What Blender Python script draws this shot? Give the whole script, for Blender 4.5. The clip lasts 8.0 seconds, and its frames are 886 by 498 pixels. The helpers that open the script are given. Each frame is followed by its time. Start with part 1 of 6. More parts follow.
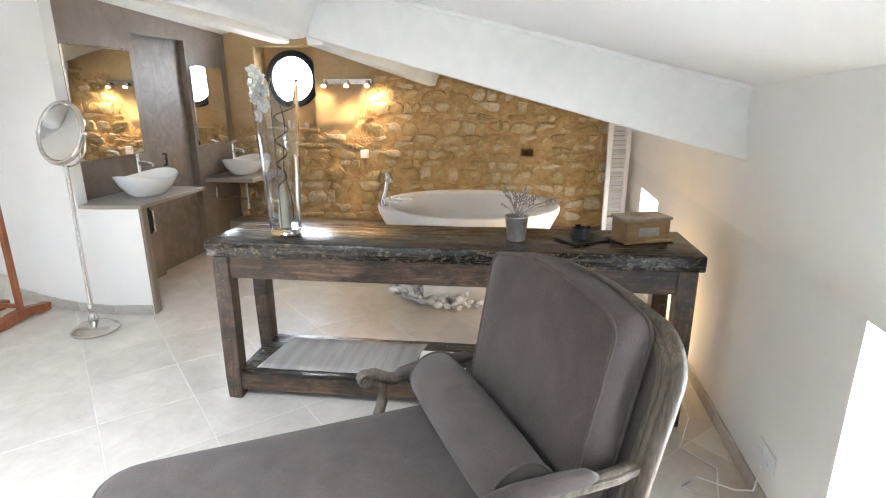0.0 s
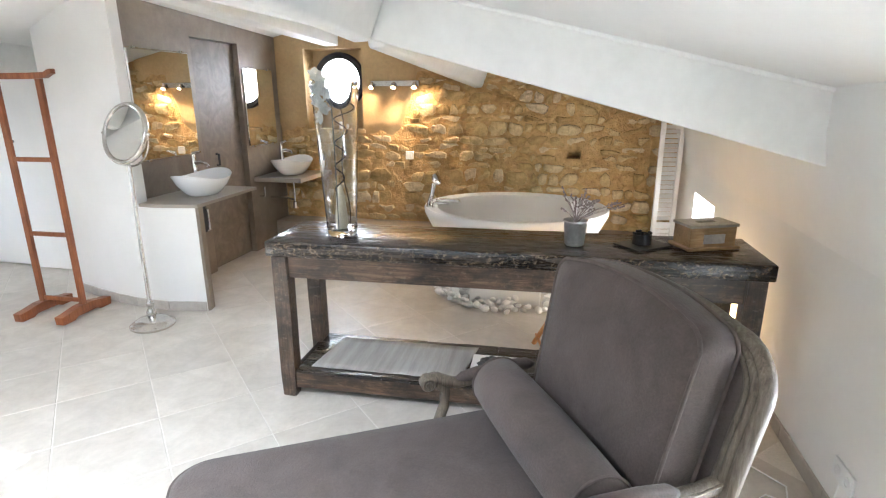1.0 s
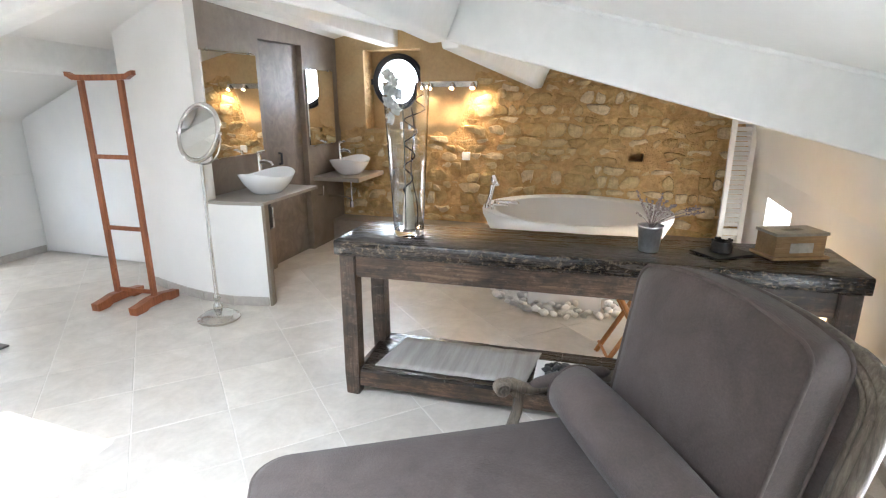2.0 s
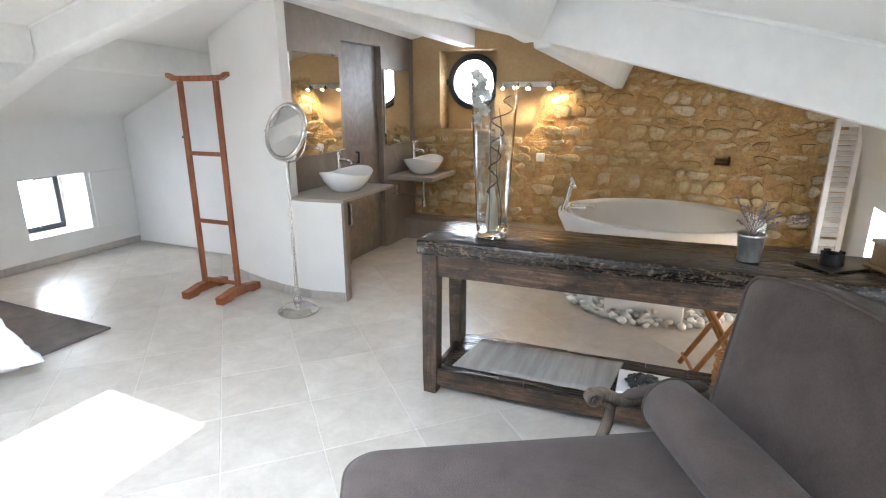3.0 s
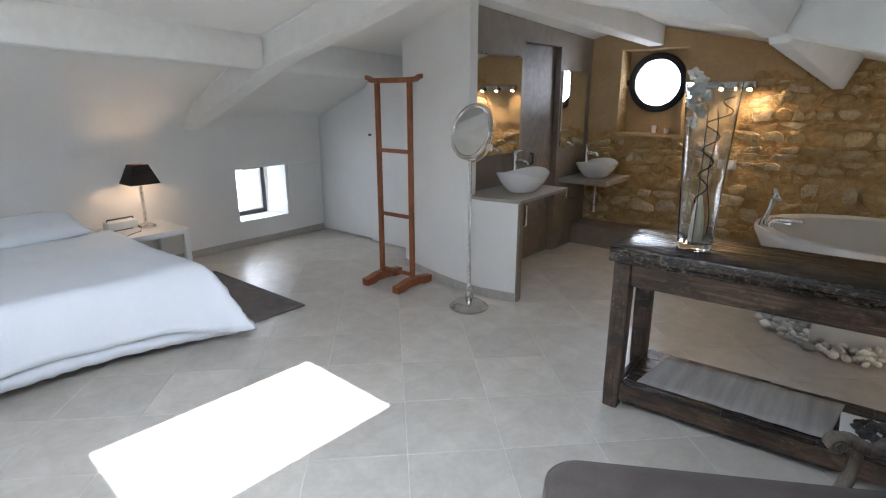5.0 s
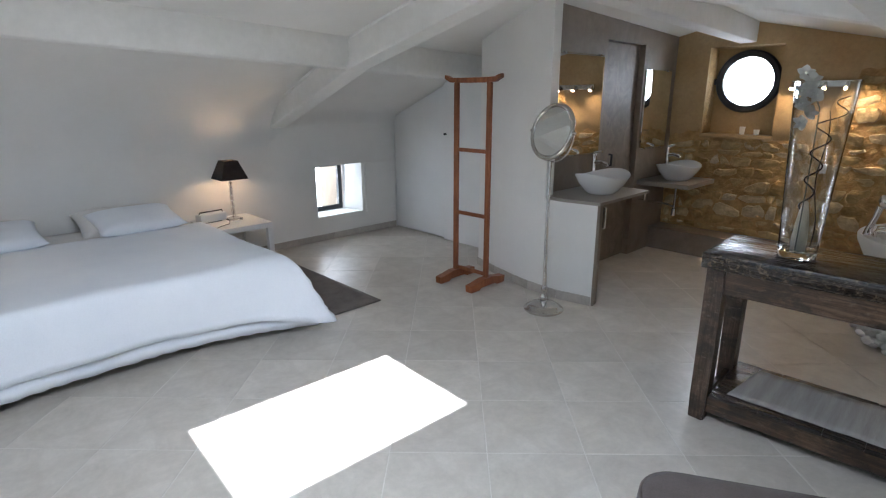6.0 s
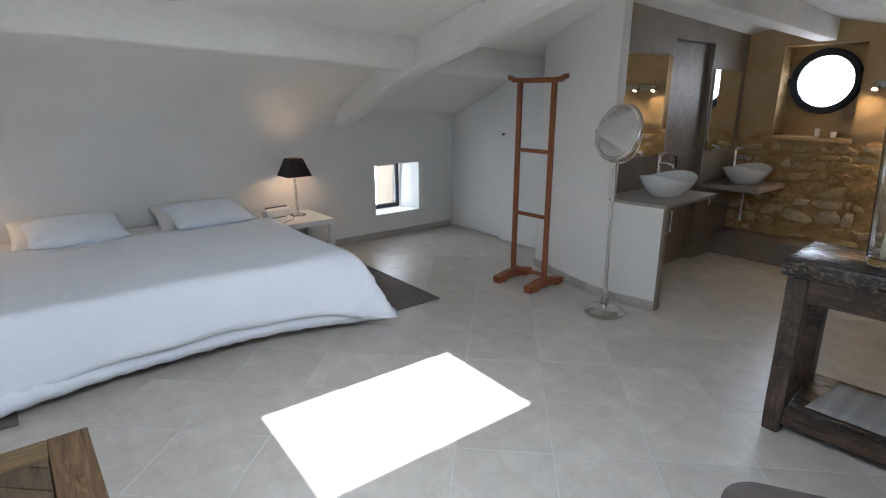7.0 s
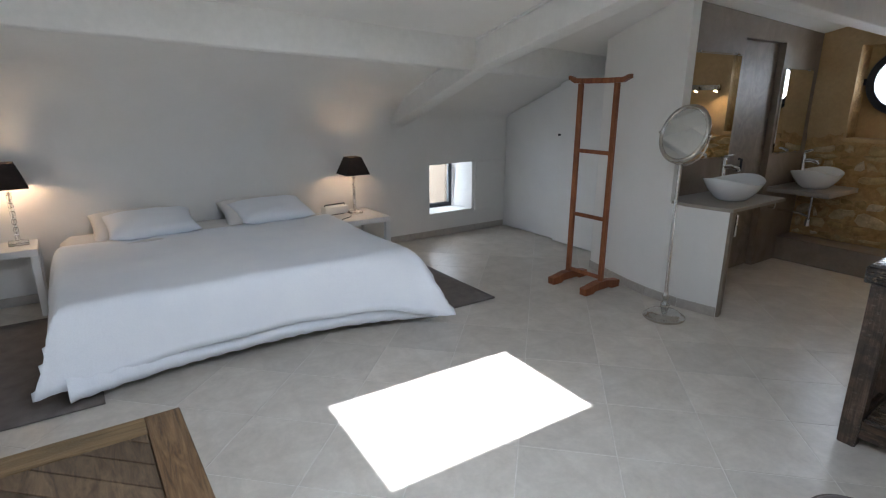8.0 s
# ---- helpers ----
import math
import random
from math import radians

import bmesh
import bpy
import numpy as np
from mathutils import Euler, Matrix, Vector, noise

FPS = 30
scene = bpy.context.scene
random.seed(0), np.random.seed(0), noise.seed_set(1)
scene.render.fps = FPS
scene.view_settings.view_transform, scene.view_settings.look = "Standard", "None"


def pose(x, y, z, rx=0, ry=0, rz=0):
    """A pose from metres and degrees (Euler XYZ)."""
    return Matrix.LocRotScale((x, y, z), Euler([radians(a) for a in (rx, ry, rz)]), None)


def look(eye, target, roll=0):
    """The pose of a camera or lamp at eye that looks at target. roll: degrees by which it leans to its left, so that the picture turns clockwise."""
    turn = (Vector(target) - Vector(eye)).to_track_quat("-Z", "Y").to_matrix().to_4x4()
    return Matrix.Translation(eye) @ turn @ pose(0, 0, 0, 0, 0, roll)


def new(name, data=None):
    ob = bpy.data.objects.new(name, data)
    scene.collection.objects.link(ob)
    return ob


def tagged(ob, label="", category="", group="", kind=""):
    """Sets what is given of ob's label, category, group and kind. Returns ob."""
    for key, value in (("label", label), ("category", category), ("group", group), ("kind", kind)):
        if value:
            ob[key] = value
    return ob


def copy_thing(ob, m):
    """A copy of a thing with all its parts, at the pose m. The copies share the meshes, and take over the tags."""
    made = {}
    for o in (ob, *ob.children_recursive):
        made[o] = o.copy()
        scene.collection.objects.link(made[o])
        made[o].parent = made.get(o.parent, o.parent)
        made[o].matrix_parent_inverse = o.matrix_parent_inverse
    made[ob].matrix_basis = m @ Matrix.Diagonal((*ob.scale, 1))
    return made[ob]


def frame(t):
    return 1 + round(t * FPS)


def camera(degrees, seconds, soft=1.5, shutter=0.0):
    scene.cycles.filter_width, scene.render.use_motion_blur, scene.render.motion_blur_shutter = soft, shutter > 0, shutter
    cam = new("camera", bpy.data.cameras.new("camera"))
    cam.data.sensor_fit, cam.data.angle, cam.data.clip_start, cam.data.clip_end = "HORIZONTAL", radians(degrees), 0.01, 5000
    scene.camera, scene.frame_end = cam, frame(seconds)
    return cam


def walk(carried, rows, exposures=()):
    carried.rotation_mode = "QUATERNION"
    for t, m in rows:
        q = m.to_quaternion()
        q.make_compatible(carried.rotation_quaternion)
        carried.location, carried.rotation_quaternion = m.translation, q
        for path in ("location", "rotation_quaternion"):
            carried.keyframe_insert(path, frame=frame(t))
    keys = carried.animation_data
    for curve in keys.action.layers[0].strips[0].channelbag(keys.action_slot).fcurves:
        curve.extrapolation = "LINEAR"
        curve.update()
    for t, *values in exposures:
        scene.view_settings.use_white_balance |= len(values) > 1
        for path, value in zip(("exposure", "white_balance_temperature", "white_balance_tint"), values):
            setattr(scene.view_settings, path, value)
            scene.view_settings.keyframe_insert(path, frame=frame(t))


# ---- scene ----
cam = camera(78.6, 8.0, 1.2)
PATH = [
    (0, (0.049, -0.034, 1.572), (-0.258, 1.864, 1.019), -0.2),
    (0.5, (-0.013, -0.033, 1.572), (-0.375, 1.856, 1.023), -0.2),
    (1, (-0.073, -0.04, 1.579), (-0.496, 1.836, 1.03), -0.2),
    (1.5, (-0.139, -0.043, 1.58), (-0.631, 1.816, 1.032), -0.2),
    (3, (-0.318, -0.074, 1.583), (-1.097, 1.685, 1.037), -0.1),
    (3.5, (-0.383, -0.095, 1.585), (-1.279, 1.607, 1.038), -0.1),
    (4, (-0.435, -0.122, 1.588), (-1.455, 1.51, 1.041), -0.1),
    (4.5, (-0.49, -0.152, 1.577), (-1.613, 1.412, 1.035), -0.0),
    (6, (-0.619, -0.276, 1.578), (-2.002, 1.064, 1.037), 0.0),
    (6.5, (-0.649, -0.324, 1.578), (-2.091, 0.951, 1.037), 0.1),
    (7, (-0.68, -0.385, 1.581), (-2.171, 0.832, 1.039), 0.1),
    (7.5, (-0.705, -0.444, 1.583), (-2.244, 0.711, 1.04), 0.2),
    (8, (-0.726, -0.507, 1.584), (-2.309, 0.589, 1.041), 0.2),
]
EXPOSURES = [(0.0, 3.6, 5900, 10), (1.5, 3.58, 5850, 10), (3.5, 3.08, 5720, 10), (4.5, 2.5, 5680, 10), (6.5, 2.02, 5660, 10), (8.0, 1.76, 5750, 10)]
walk(cam, [(t, look(eye, target, roll)) for t, eye, target, roll in PATH], EXPOSURES)

# ---- world, sun, large lights ----
world = bpy.data.worlds.new("sky")
scene.world = world
world.use_nodes = True
SUN_WAY = Vector((0.609, -0.261, 1.0)).normalized()
wn = world.node_tree.nodes
sky = wn.new("ShaderNodeTexSky")
sky.sky_type = "NISHITA"
sky.sun_disc = False
sky.sun_elevation = math.asin(SUN_WAY.z)
sky.sun_rotation = math.atan2(SUN_WAY.x, SUN_WAY.y)
world.node_tree.links.new(sky.outputs[0], wn["Background"].inputs[0])
wn["Background"].inputs[1].default_value = 0.05

sun = new("sun", bpy.data.lights.new("sun", "SUN"))
sun.data.energy, sun.data.angle, sun.data.color = 5.0, radians(0.5), (1.0, 0.99, 0.98)
sun.matrix_world = look(SUN_WAY * 20, (0, 0, 0))


def area_lamp(name, eye, target, sx, sy, watts, color, spread=180):
    d = bpy.data.lights.new(name, "AREA")
    d.shape, d.size, d.size_y, d.energy, d.color = "RECTANGLE", sx, sy, watts, color
    d.spread = radians(spread)
    ob = new(name, d)
    ob.matrix_world = look(eye, target)
    return ob


DAY = (0.86, 0.93, 1.0)
area_lamp("skylight_glow", (-1.405, 0.46, 2.24), (-1.62, 0.46, 1.3), 0.6, 1.1, 10, DAY, 150)
# extra fill through a second, unseen skylight that is added
area_lamp("skylight_glow", (-1.405, -2.0, 2.36), (-1.62, -2.0, 1.3), 0.6, 1.1, 0.8, DAY, 150)
# soft fill from an unseen south window that is added behind the camera
area_lamp("window_glow", (-1.6, -3.46, 1.25), (-1.6, 0.0, 1.0), 2.3, 1.8, 1.0, DAY)
area_lamp("window_glow", (-6.1, 3.15, 0.56), (-4.0, 3.15, 0.4), 0.5, 0.5, 0.6, DAY)
area_lamp("window_glow", (1.22, 1.2, 0.62), (0.0, 1.2, 0.4), 0.5, 0.6, 0.9, DAY)
area_lamp("window_glow", (1.22, 4.5, 0.52), (0.0, 4.5, 0.4), 0.5, 0.45, 0.35, DAY)
area_lamp("oculus_glow", (-2.54, 5.93, 1.72), (-2.54, 4.0, 1.2), 0.4, 0.4, 0.8, DAY)


# ---- materials ----
def material(name):
    m = bpy.data.materials.new(name)
    m.use_nodes = True
    nt = m.node_tree
    return m, nt, nt.nodes["Principled BSDF"]


def coords(nt, space, stretch=(1, 1, 1)):
    tc = nt.nodes.new("ShaderNodeTexCoord")
    mp = nt.nodes.new("ShaderNodeMapping")
    mp.inputs["Scale"].default_value = stretch
    nt.links.new(tc.outputs[space], mp.inputs["Vector"])
    return mp.outputs[0]


def noise_tex(nt, vec, scale, detail=6, rough=0.6, distortion=0.0):
    n = nt.nodes.new("ShaderNodeTexNoise")
    n.inputs["Scale"].default_value, n.inputs["Detail"].default_value = scale, detail
    n.inputs["Roughness"].default_value, n.inputs["Distortion"].default_value = rough, distortion
    nt.links.new(vec, n.inputs["Vector"])
    return n.outputs["Fac"]


def ramp(nt, fac, stops):
    r = nt.nodes.new("ShaderNodeValToRGB")
    els = r.color_ramp.elements
    while len(els) < len(stops):
        els.new(0.5)
    for e, (p, c) in zip(els, stops):
        e.position, e.color = p, (*c, 1)
    nt.links.new(fac, r.inputs[0])
    return r.outputs[0]


def mixed(nt, fac, a, b, blend="MIX"):
    m = nt.nodes.new("ShaderNodeMix")
    m.data_type, m.blend_type = "RGBA", blend
    for sock, v in ((0, fac), (6, a), (7, b)):
        if isinstance(v, (int, float)):
            m.inputs[sock].default_value = v
        elif isinstance(v, tuple):
            m.inputs[sock].default_value = (*v, 1)
        else:
            nt.links.new(v, m.inputs[sock])
    return m.outputs[2]


def bumped(nt, bsdf, height, strength, distance=0.01):
    b = nt.nodes.new("ShaderNodeBump")
    b.inputs["Strength"].default_value, b.inputs["Distance"].default_value = strength, distance
    nt.links.new(height, b.inputs["Height"])
    nt.links.new(b.outputs[0], bsdf.inputs["Normal"])


def surface(name, dark, light, scale=6, rough=(0.6, 0.8), bump=0.2, fine=60, space="Object", stretch=(1, 1, 1), metal=0.0, vary=0.0, distance=0.004, sheen=0.0, distortion=0.0, grainy=0.1):
    """Two-scale mottled surface: a broad noise between two tones, fine grain for relief and gloss."""
    m, nt, b = material(name)
    vec = coords(nt, space, stretch)
    broad = noise_tex(nt, vec, scale, 5, 0.6, distortion)
    grain = noise_tex(nt, vec, fine, 4, 0.65)
    col = ramp(nt, broad, [(0.3, dark), (0.7, light)])
    tone = ramp(nt, grain, [(0.3, (1 - grainy,) * 3), (0.7, (1 + 0.6 * grainy,) * 3)])
    col = mixed(nt, 1.0, col, tone, "MULTIPLY")
    if vary:
        info = nt.nodes.new("ShaderNodeObjectInfo")
        tint = ramp(nt, info.outputs["Random"], [(0.0, (1 - vary,) * 3), (1.0, (1 + vary,) * 3)])
        col = mixed(nt, 1.0, col, tint, "MULTIPLY")
    nt.links.new(col, b.inputs["Base Color"])
    mr = nt.nodes.new("ShaderNodeMapRange")
    mr.inputs[3].default_value, mr.inputs[4].default_value = rough
    nt.links.new(grain, mr.inputs[0])
    nt.links.new(mr.outputs[0], b.inputs["Roughness"])
    b.inputs["Metallic"].default_value = metal
    if sheen:
        b.inputs["Sheen Weight"].default_value = sheen
    if bump:
        both = nt.nodes.new("ShaderNodeMath")
        both.operation = "ADD"
        nt.links.new(broad, both.inputs[0])
        nt.links.new(grain, both.inputs[1])
        bumped(nt, b, both.outputs[0], bump, distance)
    return m


def wood(name, dark, mid, light, along="x", scale=3.0, rough=(0.35, 0.65), wear=None, bump=0.35, stain=0.0, chips=0.55, rub=None, tones=(0.6, 1.15), swirl=0.8):
    """Fine grain stretched along one axis, broad tone, optional dark stains and pale chipped patches."""
    m, nt, b = material(name)
    st = {"x": (0.22, 4.0, 4.0), "y": (4.0, 0.22, 4.0), "z": (4.0, 4.0, 0.22)}[along]
    g = noise_tex(nt, coords(nt, "Object", st), scale * 7, 10, 0.72, swirl)
    plainvec = coords(nt, "Object")
    broad = noise_tex(nt, plainvec, scale * 1.3, 5, 0.65)
    col = ramp(nt, g, [(0.30, dark), (0.5, mid), (0.70, light)])
    tone = ramp(nt, broad, [(0.3, (tones[0],) * 3), (0.7, (tones[1],) * 3)])
    col = mixed(nt, 1.0, col, tone, "MULTIPLY")
    if stain:
        s = noise_tex(nt, coords(nt, "Object", (1, 1.8, 1.8)), 6.5, 8, 0.7, 0.4)
        col = mixed(nt, ramp(nt, s, [(0.47, (0, 0, 0)), (0.56, (stain,) * 3)]), col, (0.010, 0.008, 0.007))
    if wear:
        w = noise_tex(nt, coords(nt, "Object", (0.8, 1.6, 1.6)), 26, 10, 0.75)
        col = mixed(nt, ramp(nt, w, [(0.56, (0, 0, 0)), (0.66, (chips,) * 3)]), col, wear)
    if rub:
        # bare wood where the front and back edges have been knocked for years
        sep = nt.nodes.new("ShaderNodeSeparateXYZ")
        nt.links.new(plainvec, sep.inputs[0])
        ab = nt.nodes.new("ShaderNodeMath")
        ab.operation = "ABSOLUTE"
        nt.links.new(sep.outputs[1], ab.inputs[0])
        near = ramp(nt, ab.outputs[0], [(rub - 0.012, (0, 0, 0)), (rub, (1, 1, 1))])
        k = noise_tex(nt, coords(nt, "Object", (0.55, 1.0, 0.8)), 64, 9, 0.75, 0.6)
        spots = ramp(nt, k, [(0.52, (0, 0, 0)), (0.62, (0.75, 0.75, 0.75))])
        col = mixed(nt, mixed(nt, 1.0, near, spots, "MULTIPLY"), col, (0.24, 0.18, 0.115))
    nt.links.new(col, b.inputs["Base Color"])
    mr = nt.nodes.new("ShaderNodeMapRange")
    mr.inputs[1].default_value, mr.inputs[2].default_value = 0.3, 0.7
    mr.inputs[3].default_value, mr.inputs[4].default_value = rough
    nt.links.new(g if stain else broad, mr.inputs[0])
    nt.links.new(mr.outputs[0], b.inputs["Roughness"])
    bumped(nt, b, g, bump, 0.004)
    return m


def plain(name, color, rough, metal=0.0, transmission=0.0, ior=1.45, emit=None, power=0.0):
    m, nt, b = material(name)
    b.inputs["Base Color"].default_value = (*color, 1)
    b.inputs["Roughness"].default_value, b.inputs["Metallic"].default_value = rough, metal
    b.inputs["Transmission Weight"].default_value, b.inputs["IOR"].default_value = transmission, ior
    if emit:
        b.inputs["Emission Color"].default_value, b.inputs["Emission Strength"].default_value = (*emit, 1), power
    return m


WHITE = surface("white_plaster", (0.76, 0.742, 0.70), (0.82, 0.803, 0.768), 1.2, (0.75, 0.9), 0.05, 30, grainy=0.012)
BEAM = surface("white_beam_paint", (0.76, 0.75, 0.71), (0.83, 0.82, 0.79), 2.0, (0.65, 0.85), 0.12, 16, distance=0.008, grainy=0.03)
OCHRE = surface("ochre_mortar", (0.43, 0.265, 0.105), (0.58, 0.39, 0.175), 7, (0.85, 0.98), 1.0, 24, distance=0.03, grainy=0.2)
OCHRE_PLASTER = surface("ochre_plaster", (0.46, 0.31, 0.14), (0.56, 0.40, 0.21), 2.2, (0.7, 0.9), 0.2, 30)
STONE = surface("limestone", (0.76, 0.73, 0.68), (1.0, 1.0, 1.0), 9, (0.8, 0.98), 1.0, 26, distance=0.02, grainy=0.2)
nt = STONE.node_tree
info = nt.nodes.new("ShaderNodeObjectInfo")
tones = ramp(nt, info.outputs["Random"], [(0.0, (0.46, 0.305, 0.12)), (0.3, (0.55, 0.395, 0.18)), (0.72, (0.62, 0.475, 0.255)), (1.0, (0.69, 0.575, 0.38))])
base = nt.nodes["Principled BSDF"].inputs["Base Color"]
nt.links.new(mixed(nt, 1.0, tones, base.links[0].from_socket, "MULTIPLY"), base)
GREY = surface("grey_lime_render", (0.195, 0.154, 0.115), (0.28, 0.228, 0.176), 3.2, (0.35, 0.6), 0.15, 25, distortion=0.8)
# paler than GREY: the light on the counter tops is put into this colour
COUNTER = surface("grey_waxed_concrete", (0.29, 0.255, 0.212), (0.36, 0.32, 0.27), 2.2, (0.22, 0.42), 0.02, 60, distortion=0.2, grainy=0.04)
GREY_DOOR = surface("grey_polished_render", (0.15, 0.12, 0.092), (0.24, 0.196, 0.156), 5.5, (0.38, 0.6), 0.2, 18, distortion=1.6)
TILE = surface("stone_tile", (0.475, 0.425, 0.36), (0.635, 0.585, 0.512), 3.4, (0.24, 0.42), 0.08, 28, vary=0.06, distance=0.002, distortion=1.2, grainy=0.07)
GROUT = surface("grout", (0.62, 0.58, 0.52), (0.71, 0.67, 0.61), 8, (0.8, 0.9), 0.2, 90)
SKIRT = surface("skirting_tile", (0.40, 0.36, 0.31), (0.50, 0.46, 0.41), 4, (0.4, 0.6), 0.1, 40, vary=0.06)
DARKWOOD = wood("dark_worn_wood", (0.008, 0.006, 0.005), (0.030, 0.020, 0.014), (0.085, 0.060, 0.042), "x", 2.4, (0.12, 0.40), (0.15, 0.12, 0.09), 0.3, 0.7, 0.4, tones=(0.4, 1.3))
TOPWOOD = wood("dark_worn_top", (0.008, 0.006, 0.005), (0.030, 0.020, 0.014), (0.085, 0.060, 0.042), "x", 2.4, (0.12, 0.40), (0.15, 0.12, 0.09), 0.16, 0.7, 0.4, 0.233, tones=(0.4, 1.3))
MIDWOOD = wood("brown_worn_wood", (0.022, 0.013, 0.007), (0.096, 0.055, 0.031), (0.215, 0.140, 0.085), "x", 2.4, (0.24, 0.58), (0.30, 0.235, 0.165), 0.5, 0.6, 0.34, tones=(0.35, 1.35))
LEGWOOD = wood("brown_worn_leg", (0.024, 0.014, 0.008), (0.085, 0.051, 0.031), (0.185, 0.130, 0.088), "z", 2.4, (0.26, 0.58), (0.31, 0.26, 0.20), 0.5, 0.55, 0.4, tones=(0.35, 1.35))
REDWOOD = wood("red_brown_wood", (0.19, 0.055, 0.018), (0.30, 0.095, 0.032), (0.40, 0.15, 0.06), "z", 2.0, (0.35, 0.55), None, 0.15)
OAK = wood("oak_plank", (0.035, 0.018, 0.008), (0.15, 0.085, 0.038), (0.29, 0.185, 0.095), "x", 1.1, (0.35, 0.6), None, 0.6, tones=(0.7, 1.2), swirl=3.0)
OAK_Y = wood("oak_rail", (0.10, 0.060, 0.024), (0.20, 0.128, 0.058), (0.30, 0.205, 0.105), "y", 2.2, (0.35, 0.6), None, 0.5)
OAK_D = surface("oak_parquet", (0.055, 0.034, 0.018), (0.18, 0.12, 0.07), 10, (0.35, 0.6), 0.3, 70, stretch=(0.5, 2.5, 1.0), vary=0.25, distance=0.002, distortion=1.5, grainy=0.25)
LIMED = wood("limed_oak", (0.060, 0.046, 0.031), (0.145, 0.116, 0.084), (0.25, 0.21, 0.16), "z", 3.0, (0.45, 0.7), None, 0.5)
BOXWOOD = wood("pale_box_wood", (0.30, 0.18, 0.08), (0.42, 0.27, 0.13), (0.52, 0.36, 0.20), "x", 4.0, (0.4, 0.6), None, 0.2)
BAMBOO = wood("bamboo", (0.32, 0.12, 0.03), (0.50, 0.21, 0.055), (0.60, 0.30, 0.09), "z", 4.0, (0.35, 0.55), None, 0.2)
TAUPE = surface("taupe_velvet", (0.066, 0.050, 0.043), (0.116, 0.089, 0.077), 5, (0.85, 0.98), 0.7, 140, distance=0.003, sheen=0.10, distortion=0.6, grainy=0.2)
PIPING = surface("taupe_piping", (0.075, 0.058, 0.050), (0.125, 0.097, 0.085), 20, (0.85, 0.95), 0.2, 200)
# white cloth; the blue cast of the skylight is put into its colour
LINEN = surface("white_linen", (0.85, 0.88, 0.93), (0.91, 0.935, 0.97), 3.0, (0.85, 0.95), 0.18, 240, distance=0.002, sheen=0.1)
COTTON = surface("cream_cotton", (0.74, 0.72, 0.69), (0.82, 0.80, 0.775), 4.0, (0.85, 0.95), 0.3, 220, distance=0.002)
RUG = surface("brown_rug", (0.135, 0.115, 0.10), (0.20, 0.172, 0.152), 9, (0.9, 1.0), 0.9, 320, distance=0.004)
MAT = surface("ribbed_cotton_mat", (0.27, 0.25, 0.225), (0.41, 0.385, 0.35), 4, (0.9, 1.0), 0.8, 60, stretch=(6, 0.4, 1), distance=0.004)
SATIN = surface("white_lacquer", (0.74, 0.73, 0.71), (0.80, 0.79, 0.77), 2, (0.55, 0.7), 0.02, 50, grainy=0.015)
CERAMIC = plain("white_ceramic", (0.82, 0.82, 0.81), 0.08)
ACRYLIC = surface("white_acrylic", (0.79, 0.79, 0.78), (0.82, 0.82, 0.81), 1.5, (0.28, 0.4), 0.0, grainy=0.006)
CHROME = plain("chrome", (0.78, 0.78, 0.78), 0.08, 1.0)
NICKEL = surface("polished_nickel", (0.55, 0.53, 0.50), (0.70, 0.68, 0.64), 9, (0.12, 0.3), 0.04, 60, metal=1.0)
ZINC = surface("zinc", (0.50, 0.50, 0.485), (0.74, 0.74, 0.72), 16, (0.28, 0.5), 0.15, 60, metal=0.85)
MIRROR = plain("mirror_glass", (0.86, 0.87, 0.86), 0.01, 1.0)
GLASS = plain("clear_glass", (0.92, 0.945, 0.955), 0.02, 0.0, 1.0, 1.45)
CRYSTAL = plain("crystal", (0.93, 0.91, 0.88), 0.03, 0.0, 1.0, 1.5)
FRAME = surface("anthracite_frame", (0.018, 0.02, 0.024), (0.03, 0.033, 0.038), 10, (0.35, 0.5), 0.05, 60)
BLACK = surface("black_stoneware", (0.010, 0.010, 0.011), (0.02, 0.02, 0.021), 14, (0.3, 0.5), 0.1, 60)
PEBBLE = surface("white_pebble", (0.66, 0.64, 0.61), (0.85, 0.84, 0.81), 8, (0.5, 0.7), 0.1, 50, vary=0.3)
SHADE = surface("brown_shade_cloth", (0.022, 0.015, 0.012), (0.035, 0.025, 0.02), 20, (0.85, 0.95), 0.2, 300)
LEAF = surface("grey_green_stem", (0.09, 0.10, 0.06), (0.16, 0.16, 0.11), 20, (0.7, 0.9), 0.1, 80)
LAVENDER = surface("dried_lavender", (0.24, 0.20, 0.20), (0.38, 0.335, 0.33), 30, (0.8, 0.95), 0.1, 90)
PETAL = surface("white_petal", (0.74, 0.74, 0.69), (0.84, 0.84, 0.80), 20, (0.5, 0.7), 0.05, 60)
nt = PETAL.node_tree
thin = nt.nodes.new("ShaderNodeBsdfTranslucent")
thin.inputs["Color"].default_value = (0.85, 0.85, 0.80, 1)
blend = nt.nodes.new("ShaderNodeMixShader")
blend.inputs[0].default_value = 0.5
nt.links.new(nt.nodes["Principled BSDF"].outputs[0], blend.inputs[1])
nt.links.new(thin.outputs[0], blend.inputs[2])
nt.links.new(blend.outputs[0], nt.nodes["Material Output"].inputs[0])
TWIG = surface("dark_twig", (0.03, 0.02, 0.014), (0.07, 0.05, 0.035), 20, (0.7, 0.9), 0.3, 80)
WAX = plain("ivory_wax", (0.74, 0.66, 0.48), 0.5)
DARKSTONE = surface("dark_pebble", (0.012, 0.012, 0.013), (0.05, 0.048, 0.045), 14, (0.4, 0.6), 0.1, 60, vary=0.3)
PLASTIC = plain("white_plastic", (0.78, 0.78, 0.76), 0.35)
